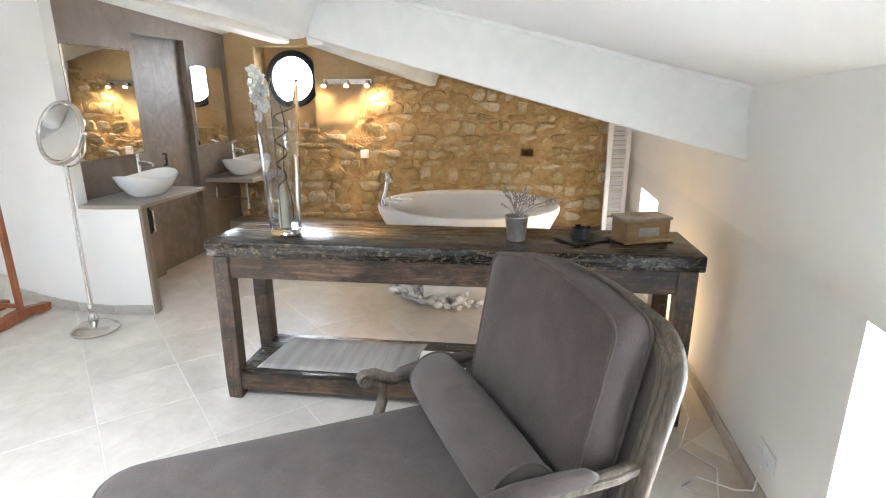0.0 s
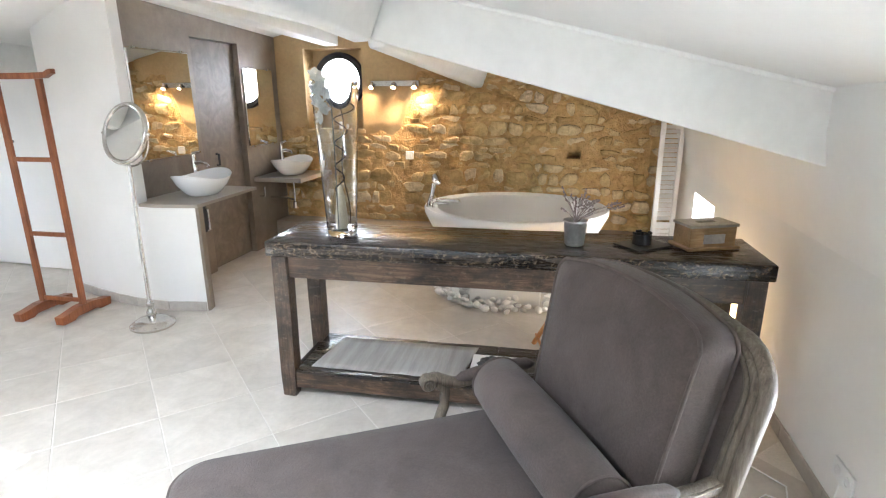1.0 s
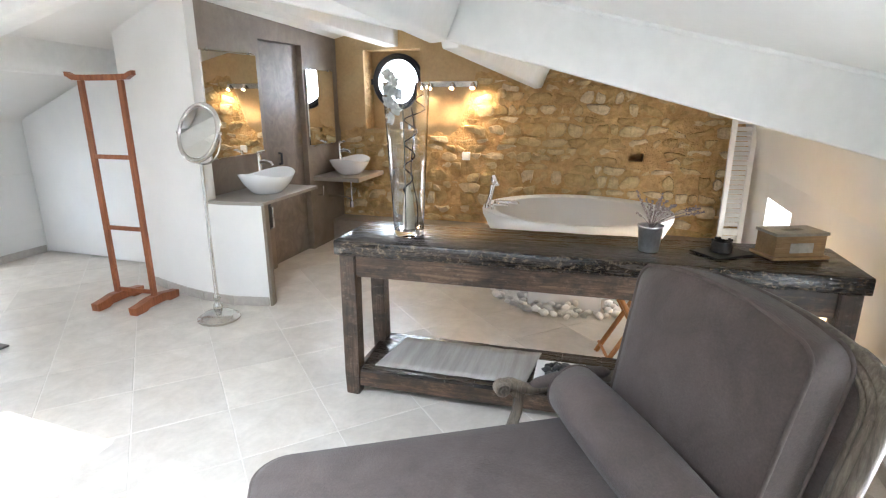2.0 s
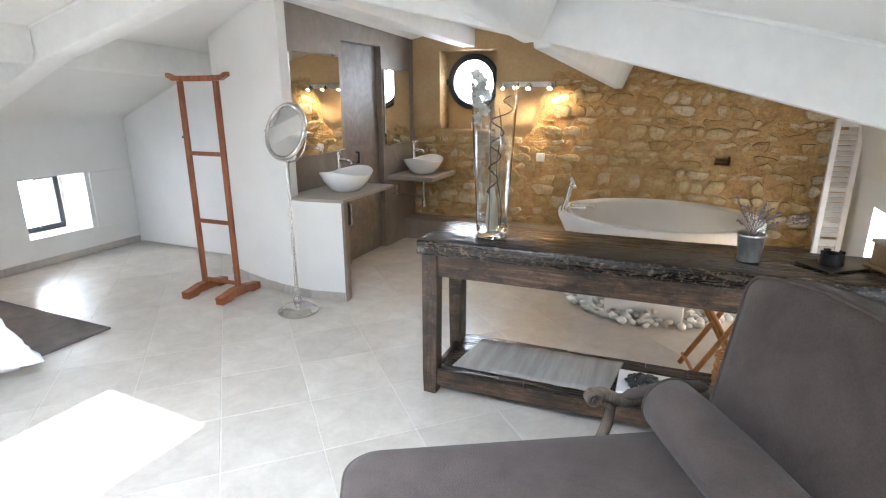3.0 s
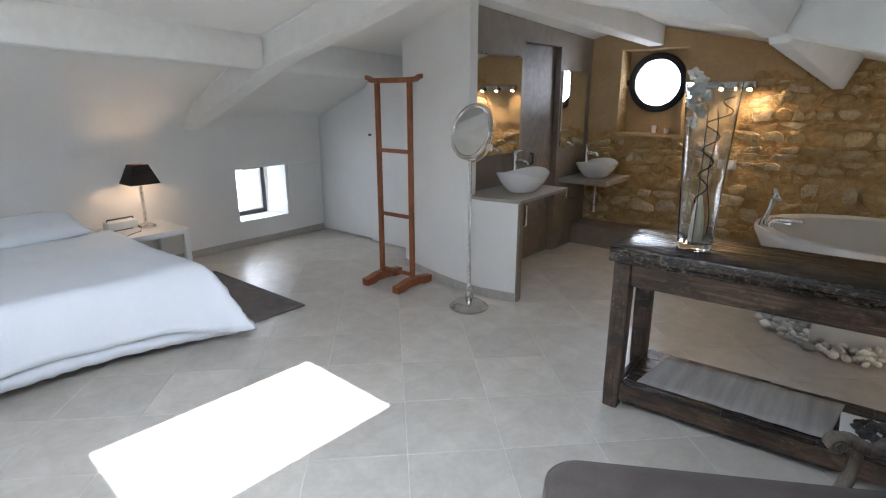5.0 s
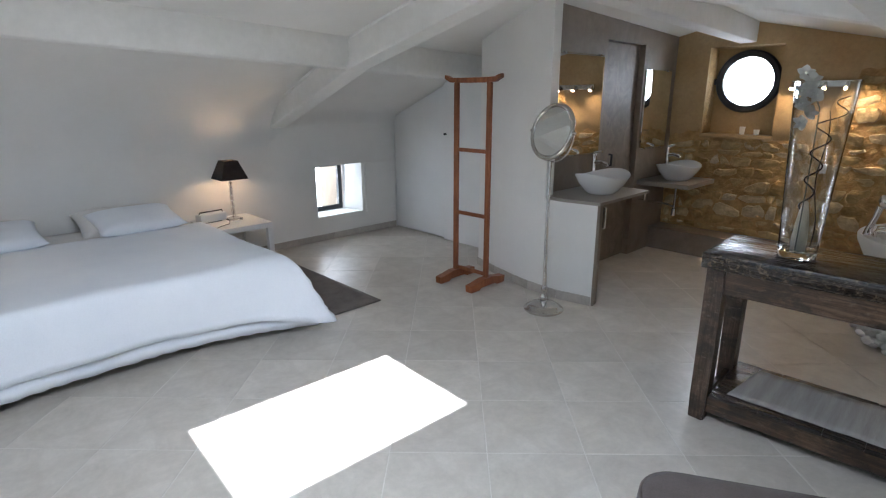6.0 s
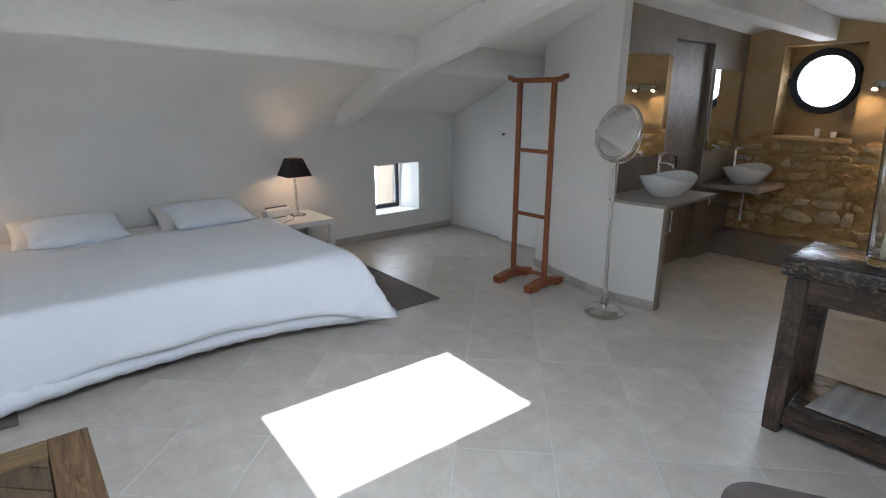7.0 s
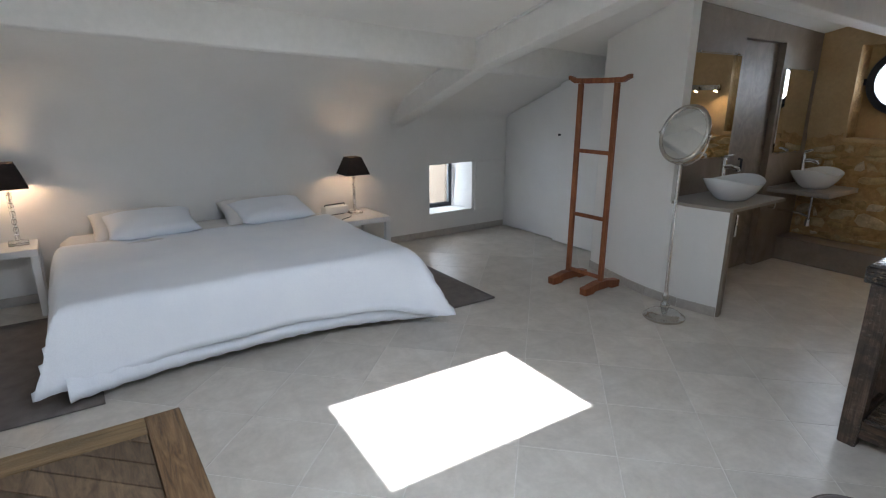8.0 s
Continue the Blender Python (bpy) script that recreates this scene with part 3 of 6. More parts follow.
def skirting(pts, h=0.075, t=0.012):
    """Skirting tiles along a plan line; the room lies on the left-hand side."""
    for (xa, ya), (xb, yb) in zip(pts, pts[1:]):
        d = Vector((xb - xa, yb - ya, 0))
        length = d.length
        n = max(1, round(length / 0.45))
        ang = math.degrees(math.atan2(d.y, d.x))
        for i in range(n):
            a, b = i * length / n + 0.0015, (i + 1) * length / n - 0.0015
            single("baseboard", box(a, 0.001, 0.001, b, t, h, 0.002, 1), SKIRT, "beige-grey tile skirting at the wall foot", "baseboard", pose(xa, ya, 0, 0, 0, ang), kind="structure", group="skirting tiles")


skirting([(XW, 3.96), (XW, -3.4)])
skirting([(XE, -3.4), (XE, 5.2)])
skirting([(-2.665, 3.312), (-2.95, 3.261), (-3.25, 3.281), (-3.45, 3.322), (-3.72, 3.397), (-4.02, 3.497)])

# raised ledge under the stone wall
single("ledge", box(XG + 0.001, 5.30, 0.0, XE - 0.001, YN - 0.0005, 0.235, 0.006), GREY, "grey rendered ledge along the stone wall foot", "ledge", kind="structure")


# ---- windows ----
def small_window(name, x_frame, y0, y1, z0, z1, inward):
    w = thing(name, pose(x_frame, 0, 0), "small anthracite-framed window in a deep white reveal", "window", kind="structure")
    t = 0.05
    bm = bmesh.new()
    for a in ((y0, z0, y1, z0 + t), (y0, z1 - t, y1, z1), (y0, z0 + t, y0 + t, z1 - t), (y1 - t, z0 + t, y1, z1 - t)):
        box(-0.025, a[0], a[1], 0.025, a[2], a[3], 0.004, 1, bm)
    fr = part("window_frame", bm, FRAME, w)
    pane = part("pane", box(-0.004, y0 + t, z0 + t, 0.004, y1 - t, z1 - t), GLASS, fr)
    pane.visible_shadow = False
    return w


small_window("window_1", -6.17, WIN_W[0], WIN_W[1] - 0.085, WIN_W[2], WIN_W[3], 1)
single("window_reveal", prism([(XW - 0.001, WIN_W[1] + 0.0), (-6.14, WIN_W[1] - 0.085), (-6.14, WIN_W[1] + 0.0)], WIN_W[2] + 0.001, WIN_W[3] - 0.001), WHITE, "white plastered splayed window reveal", "reveal", kind="structure")
small_window("window_2", 1.30, WIN_E1[0], WIN_E1[1], WIN_E1[2], WIN_E1[3], -1)
small_window("window_3", 1.30, WIN_E2[0], WIN_E2[1], WIN_E2[2], WIN_E2[3], -1)
win = thing("window_4", pose(-2.54, 5.80, 1.725), "round anthracite-framed window in an ochre niche", "window", kind="structure")
rot = pose(0, 0, 0, 90, 0, 0)
oc_frame = part("window_frame", lathe([(0.232, -0.02), (0.232, 0.03), (0.285, 0.05), (0.298, 0.03), (0.298, -0.001), (0.25, -0.02), (0.232, -0.02)], 56, None, rot), FRAME, win, "", 35)
pane = part("pane", lathe([(0, 0.0), (0.232, 0.0), (0.232, 0.006), (0, 0.006)], 48, None, rot), GLASS, oc_frame)
pane.visible_shadow = False
part("latch", box(-0.315, -0.05, -0.03, -0.285, -0.02, 0.03, 0.005), FRAME, oc_frame)
single("window_sill", box(NICHE[0] - 0.01, YN - 0.045, NICHE[2] - 0.03, NICHE[1] + 0.01, 5.80, NICHE[2] + 0.004, 0.006), OCHRE_PLASTER, "ochre plastered sill of the window niche", "sill", kind="structure")
for i, (x, hgt) in enumerate(((-2.50, 0.075), (-2.37, 0.05))):
    single("tealight_cup", lathe([(0, 0), (0.022, 0), (0.028, hgt), (0.024, hgt), (0.019, 0.006), (0, 0.006)], 18), CERAMIC, "small white cup on the window ledge", "cup", pose(x, 5.69, NICHE[2] + 0.0045), smooth=40)
# daylight outside the openings
single("backdrop_oculus", box(-3.6, 6.9, 0.6, -1.4, 6.92, 3.2), OUTSIDE, "bright overexposed sky outside", "backdrop", kind="structure")
single("backdrop_west", box(-8.0, 1.5, -0.6, -7.98, 5.6, 1.8), OUTSIDE, "bright overexposed daylight outside", "backdrop", kind="structure")
single("backdrop_east", box(2.6, -1.0, -0.6, 2.62, 6.6, 2.0), OUTSIDE, "bright overexposed daylight outside", "backdrop", kind="structure")
single("outer_wall", box(-7.2, 3.72, -0.6, -6.8, 4.9, 1.5), OUTWALL, "sunlit beige wall outside the window", "backdrop", kind="structure")
# unseen window added in the south wall, only to admit fill
wf = thing("window_5", pose(-1.6, YS - 0.12, 0), "unseen wide white-framed window behind, added to let in fill light", "window", kind="structure")
for x0, x1 in ((-1.2, -0.02), (0.02, 1.2)):
    bm = bmesh.new()
    for a in ((x0, 0.3, x1, 0.36), (x0, 2.14, x1, 2.2), (x0, 0.36, x0 + 0.06, 2.14), (x1 - 0.06, 0.36, x1, 2.14)):
        box(a[0], -0.03, a[1], a[2], 0.03, a[3], 0.004, 1, bm)
    fr = part("window_frame", bm, SATIN, wf)
    pane = part("pane", box(x0 + 0.06, -0.004, 0.36, x1 - 0.06, 0.004, 2.14), GLASS, fr)
    pane.visible_shadow = False
# wall hatch beside the small window: two thin joints of a flush shutter
sh = thing("shutter", pose(XW, 0, 0), "flush white wall shutter beside the small window", "shutter")
part("shutter_panel", box(0.001, 3.50, 0.255, 0.016, 3.95, 0.835, 0.003), WHITE, sh)
# skylight frames; the first, at y -2, is an added unseen one
for i, (ya, yb) in enumerate(SKY_HOLES):
    s = thing("skylight", pose(0, 0, 0), "roof window with a slim grey frame, out of view", "skylight", kind="structure")
    bm = bmesh.new()
    za, zb = ceil_z(SKY_X[0], (ya + yb) / 2) + 0.2, ceil_z(SKY_X[1], (ya + yb) / 2) + 0.2
    for p, q in (((SKY_X[0] - 0.06, ya - 0.12, za), (SKY_X[1] + 0.2, ya - 0.12, zb)), ((SKY_X[1] + 0.2, ya - 0.12, zb), (SKY_X[1] + 0.2, yb + 0.04, zb)), ((SKY_X[1] + 0.2, yb + 0.04, zb), (SKY_X[0] - 0.06, yb + 0.04, za)), ((SKY_X[0] - 0.06, yb + 0.04, za), (SKY_X[0] - 0.06, ya - 0.12, za))):
        tube([p, q], 0.02, 6, bm)
    part("skylight_frame", bm, FRAME, s)


# ---- floor base ----
single("floor", box(XW - 0.3, YS - 0.3, -0.3, XE + 0.3, YN + 0.1, -0.0015), GROUT, "beige-grey stone-look tiles laid diagonally", "floor", kind="structure")
FLOOR = bpy.data.objects["floor"]


# ---- workbench table ----
def build_table():
    t = thing("console_table", pose(-0.355, 2.62, 0, 0, 0, 2.1), "long dark worn wooden workbench console with a low shelf", "table")
    L, D = 1.195, 0.235
    bm = box(-L, -D, 0.79, L, D, 0.868, 0.008, 2)
    bmesh.ops.bisect_plane(bm, geom=bm.verts[:] + bm.edges[:] + bm.faces[:], plane_co=(0, 0, 0.83), plane_no=(0, 0, 1))
    for i in range(1, 34):
        bmesh.ops.bisect_plane(bm, geom=bm.verts[:] + bm.edges[:] + bm.faces[:], plane_co=(-L + i * 2 * L / 34, 0, 0), plane_no=(1, 0, 0))
    for v in bm.verts:
        k = noise.noise(v.co * 9.0) * 0.0035 + noise.noise(v.co * 31.0) * 0.0025
        v.co.y += k
        v.co.z += 0.4 * k - 0.004 * abs(noise.noise(v.co * 2.3))
    part("tabletop", bm, TOPWOOD, t, "thick dark plank top with chipped pale edges", 45)
    for sy in (-1, 1):
        bm = box(-1.09, sy * 0.205 - 0.014, 0.675, 1.09, sy * 0.205 + 0.014, 0.79, 0.004)
        part("apron", roughen(bm, 0.004, 6, sy), MIDWOOD, t)
    for sx in (-1, 1):
        part("end_rail", box(sx * 1.10 - 0.014, -0.16, 0.675, sx * 1.10 + 0.014, 0.16, 0.789, 0.004), MIDWOOD, t)
    for sx in (-1, 1):
        for sy in (-1, 1):
            bm = bmesh.new()
            rows = []
            for z, w, off in ((0, 0.037, 0.012), (0.12, 0.039, 0.010), (0.45, 0.041, 0.004), (0.79, 0.043, 0.0)):
                cx, cy = sx * 1.122, sy * (0.195 + off)
                rows.append([bm.verts.new((cx + a * w, cy + b * w, z)) for a, b in ((-1, -1), (1, -1), (1, 1), (-1, 1))])
            for a, b in zip(rows, rows[1:]):
                for i in range(4):
                    bm.faces.new((a[i], a[(i + 1) % 4], b[(i + 1) % 4], b[i]))
            bm.faces.new(list(reversed(rows[0])))
            bm.faces.new(rows[-1])
            bmesh.ops.bevel(bm, geom=[e for e in bm.edges if abs(e.verts[0].co.z - e.verts[1].co.z) > 0.05], offset=0.006, segments=2, affect="EDGES")
            part("leg", roughen(bm, 0.003, 9, sx + sy), LEGWOOD, t, "", 40)
    rr = random.Random(5)
    x0 = -1.075
    while x0 < 1.05:
        x1 = min(1.075, x0 + rr.uniform(0.15, 0.26))
        part("shelf_board", roughen(box(x0 + 0.0004, -0.232 - rr.uniform(0.0, 0.012), 0.137, x1 - 0.0004, 0.232, 0.160 + rr.uniform(-0.002, 0.001), 0.004), 0.003, 7, x0), DARKWOOD, t)
        x0 = x1
    for sy in (-1, 1):
        part("shelf_rail", roughen(box(-1.09, sy * 0.215 - 0.015, 0.048, 1.09, sy * 0.215 + 0.015, 0.134, 0.005), 0.004, 6, 4 + sy), MIDWOOD, t)
    for sx in (-1, 1):
        part("shelf_cross_rail", box(sx * 1.11 - 0.015, -0.16, 0.06, sx * 1.11 + 0.015, 0.16, 0.134, 0.004), MIDWOOD, t)
    return t


build_table()
TABLE = pose(-0.355, 2.62, 0, 0, 0, 2.1)


def build_mat():
    bm = bmesh.new()
    nx, ny = 60, 6
    x0, x1, y0, y1 = -0.98, -0.165, -0.20, 0.175
    g = [[bm.verts.new((x0 + (x1 - x0) * i / nx + 0.05 * (j / ny - 0.5), y0 + (y1 - y0) * j / ny, 0.1645 + 0.0015 * math.sin(i * 0.55) + 0.002 * noise.noise(Vector((i * 0.09, j * 0.3, 1))))) for j in range(ny + 1)] for i in range(nx + 1)]
    for i in range(nx):
        for j in range(ny):
            bm.faces.new((g[i][j], g[i + 1][j], g[i + 1][j + 1], g[i][j + 1]))
    ob = single("shelf_runner", bm, MAT, "beige ribbed cotton runner lying on the table's low shelf", "runner", TABLE, smooth=180)
    mod = ob.modifiers.new("thickness", "SOLIDIFY")
    mod.thickness, mod.offset = 0.004, 1


build_mat()


def pebble_mesh(name, mat, seed, flat=0.6):
    bm = bmesh.new()
    bmesh.ops.create_icosphere(bm, subdivisions=2, radius=1.0)
    for v in bm.verts:
        v.co *= 1 + 0.22 * noise.noise(v.co * 1.1 + Vector((seed * 3.1, seed, 0)))
        v.co.z *= flat
        v.co.y *= 0.8
    me = bpy.data.meshes.new(name)
    bm.to_mesh(me)
    bm.free()
    me.shade_smooth()
    me.materials.append(mat)
    return me


rnd = random.Random(4)
tray = thing("stone_tray", TABLE @ pose(-0.025, -0.05, 0.1605), "square white tray heaped with dark pebbles on the shelf", "tray")
part("tray", box(-0.13, -0.12, 0, 0.13, 0.12, 0.022, 0.006), COTTON, tray)
DSTONES = [pebble_mesh("dark_pebble", DARKSTONE, 20 + i, 0.5) for i in range(3)]
for i in range(46):
    ob = new("pebble", DSTONES[i % 3])
    r, a = 0.085 * math.sqrt(rnd.random()), rnd.random() * 6.28
    ob.parent = tray
    s = 0.016 + 0.011 * rnd.random()
    ob.matrix_basis = pose(r * math.cos(a), r * math.sin(a), 0.028 + 0.024 * (1 - r / 0.085) * rnd.random(), rnd.uniform(-20, 20), rnd.uniform(-20, 20), rnd.random() * 360) @ Matrix.Diagonal((s, s, s, 1))


# glass vase with orchids, twig and candle
def build_vase():
    v = thing("glass_vase", pose(-1.207, 2.565, 0.8685), "tall flared clear glass vase standing on the dark table", "vase")
    H, rb, rt = 0.775, 0.078, 0.118
    th = 0.004
    prof = [(rb + 0.001, 0.034)]
    for i in range(1, 13):
        k = i / 12
        prof.append((rb + (rt - rb) * k, 0.034 + (H - 0.034) * k))
    prof.append((rt - th, H))
    for i in range(11, -1, -1):
        k = i / 12
        prof.append((rb + (rt - rb) * k - th, 0.035 + (H - 0.035) * k))
    prof.append(prof[0])
    part("glass_body", lathe(prof, 48), GLASS, v, "", 50)
    part("glass_base", lathe([(0, 0), (rb - 0.004, 0), (rb, 0.004), (rb + 0.001, 0.0325), (0, 0.0325)], 48), GLASS, v, "thick clear glass base", 50)
    return v


build_vase()
single("candle", lathe([(0, 0.0), (0.030, 0.0), (0.033, 0.05), (0.028, 0.11), (0.021, 0.17), (0.010, 0.222), (0, 0.23)], 20), WAX, "ivory cone candle inside the glass vase", "candle", pose(-1.207, 2.565, 0.902), smooth=180)


def build_orchid():
    o = thing("orchid", pose(-1.207, 2.565, 0.902), "white orchid spray leaning out of the glass vase", "flower")
    stem = [(0.0 + 0.045 * math.sin(k * 1.2), -0.045, 0.0 + 0.7 * k) for k in [i / 12 for i in range(13)]]
    stem += [(-0.0, -0.05, 0.77), (-0.03, -0.055, 0.83), (-0.055, -0.055, 0.855)]
    stem = [(x * 0.6 - 0.035 * i / 15, y, z * 0.9) for i, (x, y, z) in enumerate(stem)]
    part("stem", tube(stem, 0.003, 6), LEAF, o)
    rr = random.Random(11)
    spots = [(-0.055, -0.06, 0.86), (-0.02, -0.085, 0.83), (-0.045, -0.075, 0.79), (0.0, -0.075, 0.77), (-0.05, -0.065, 0.735), (-0.01, -0.078, 0.70), (-0.04, -0.07, 0.655)]
    for s in spots:
        bm = bmesh.new()
        m = Matrix.Translation((s[0] - 0.018, s[1], s[2] - 0.085)) @ pose(0, 0, 0, rr.uniform(60, 105), rr.uniform(-25, 25), rr.uniform(-40, 40))
        for k in range(5):
            a = 2 * math.pi * k / 5 + 0.3
            mm = m @ pose(0, 0, 0, 0, 0, math.degrees(a))
            L = 0.033 if k % 2 else 0.038
            W = 0.020 if k in (1, 4) else 0.013
            vs = []
            for u in (0.0, 0.25, 0.55, 0.85, 1.0):
                w = W * math.sin(math.pi * min(1, 0.12 + 0.88 * u)) ** 0.7
                vs.append([bm.verts.new(mm @ Vector((L * u, q * w, 0.010 * u * u - 0.006 * q * q))) for q in (-1, 0, 1)])
            for p, q in zip(vs, vs[1:]):
                for i in range(2):
                    bm.faces.new((p[i], p[i + 1], q[i + 1], q[i]))
        bmesh.ops.create_icosphere(bm, subdivisions=1, radius=0.007, matrix=m @ Matrix.Translation((0, 0, 0.008)))
        part("blossom", bm, PETAL, o, "", 180)
    return o


build_orchid()
tw = [(0.040 * math.cos(k * 36) * (0.35 + k * 0.65) - 0.02 + 0.05 * k + 0.35 * max(0, k - 0.8), 0.036 * math.sin(k * 36) * (0.35 + k * 0.65) + 0.01, 0.02 + 0.68 * k - 0.10 * max(0, k - 0.8)) for k in [i / 120 for i in range(121)]]
single("corkscrew_twig", tube(tw, [0.0045 - 0.002 * i / 120 for i in range(121)], 7), TWIG, "dark corkscrew twig standing in the glass vase", "twig", pose(-1.207, 2.565, 0.902), smooth=180)
tw = [(0.045 - 0.02 * k + 0.01 * math.sin(9 * k), -0.01 + 0.012 * math.cos(8 * k), 0.02 + 0.60 * k) for k in [i / 30 for i in range(31)]]
single("thin_twig", tube(tw, 0.0025, 6), TWIG, "thin dark twig standing in the glass vase", "twig", pose(-1.207, 2.565, 0.902), smooth=180)


def build_pot():
    p = thing("lavender_pot", pose(-0.008, 2.60, 0.8685), "small zinc bucket with dried lavender on the table", "plant pot")
    bucket = part("bucket", lathe([(0, 0), (0.043, 0), (0.046, 0.005), (0.056, 0.115), (0.060, 0.118), (0.060, 0.125), (0.055, 0.123), (0.043, 0.008), (0, 0.008)], 32), ZINC, p, "", 50)
    part("soil", lathe([(0, 0.10), (0.03, 0.102), (0.051, 0.098)], 18), TWIG, bucket)
    rr = random.Random(7)
    for i in range(26):
        a, lean, h = rr.random() * 6.28, rr.uniform(0.02, 0.13), rr.uniform(0.09, 0.17)
        if i > 20:
            a, lean, h = rr.uniform(-0.5, 0.4), rr.uniform(0.16, 0.22), rr.uniform(0.10, 0.14)
        pts = [(0.025 * math.cos(a) * k + lean * math.cos(a) * k * k, 0.025 * math.sin(a) * k + lean * math.sin(a) * k * k, 0.10 + h * k) for k in (0, 0.33, 0.66, 1)]
        bm = tube(pts, 0.0012, 5)
        end, prev = Vector(pts[3]), Vector(pts[2])
        d = (end - prev).normalized()
        for q in range(6):
            bmesh.ops.create_icosphere(bm, subdivisions=1, radius=0.0042 + 0.0015 * rr.random(), matrix=Matrix.Translation(end - d * 0.009 * q + Vector((rr.uniform(-1, 1), rr.uniform(-1, 1), rr.uniform(-1, 1))) * 0.004))
        part("lavender_sprig", bm, LAVENDER, p)
    return p


build_pot()
single("slate_coaster", roughen(box(-0.11, -0.085, 0, 0.11, 0.085, 0.009, 0.002), 0.002, 9), BLACK, "black square slate board on the table", "slate", pose(0.315, 2.645, 0.8685, 0, 0, 38))
cup = thing("ashtray_cup", pose(0.31, 2.645, 0.878, 0, 0, 20), "black stoneware notched ashtray on the slate", "ashtray")
part("cup_body", lathe([(0, 0), (0.045, 0), (0.048, 0.004), (0.046, 0.012), (0.043, 0.05), (0.039, 0.05), (0.037, 0.014), (0, 0.012)], 32), BLACK, cup, "", 45)
for k in range(4):
    part("rim_block", box(0.033, -0.014, 0.049, 0.045, 0.014, 0.060, 0.003, 2, None, pose(0, 0, 0, 0, 0, 90 * k)), BLACK, cup)
tb = thing("tissue_box", pose(0.60, 2.70, 0.8685, 0, 0, 22), "pale wooden tissue box with a silvered lid on the table", "tissue box")
part("box_base", box(-0.135, -0.085, 0, 0.135, 0.085, 0.014, 0.004), BOXWOOD, tb)
part("box_body", box(-0.118, -0.068, 0.014, 0.118, 0.068, 0.108, 0.003), BOXWOOD, tb)
bm = bmesh.new()
for a in ((-0.125, -0.075, 0.125, -0.018), (-0.125, 0.018, 0.125, 0.075), (-0.125, -0.018, -0.05, 0.018), (0.05, -0.018, 0.125, 0.018)):
    box(a[0], a[1], 0.108, a[2], a[3], 0.122, 0.0015, 1, bm)
lid = part("lid", bm, surface("silvered_wood", (0.30, 0.27, 0.22), (0.48, 0.45, 0.39), 12, (0.3, 0.5), 0.3, 50, metal=0.3), tb, "worn silvered lid with a slot")
# black sheet for the shade in the slot, as the body is solid
part("slot_shade", box(-0.05, -0.018, 0.1085, 0.05, 0.018, 0.111), BLACK, lid)
part("label_plate", box(-0.05, -0.0705, 0.03, 0.06, -0.068, 0.075, 0.001, 1), ZINC, tb)


# ---- chaise longue ----
def back_outline(W, H0, HS, HT, R):
    """Arched, round-shouldered back: (across, up) pairs, counter-clockwise."""
    def crown(x):
        return HT - (HT - HS) * abs(x / W) ** 2.4
    zt = crown(W - R)
    pts = [(W * (0.94 + 0.06 * k / 8), H0 + (zt - R - H0) * k / 8) for k in range(9)]
    for k in range(1, 8):
        a = radians(90 * k / 8)
        pts.append((W - R + R * math.cos(a), zt - R + R * math.sin(a)))
    pts += [((W - R) * (1 - k / 8), crown((W - R) * (1 - k / 8))) for k in range(17)]
    for k in range(1, 8):
        a = radians(90 + 90 * k / 8)
        pts.append((-W + R + R * math.cos(a), zt - R + R * math.sin(a)))
    pts += [(-W * (0.94 + 0.06 * k / 8), H0 + (zt - R - H0) * k / 8) for k in range(8, -1, -1)]
    pts += [(-W * 0.94 + 2 * W * 0.94 * k / 8, H0 - 0.01) for k in range(1, 8)]
    return pts


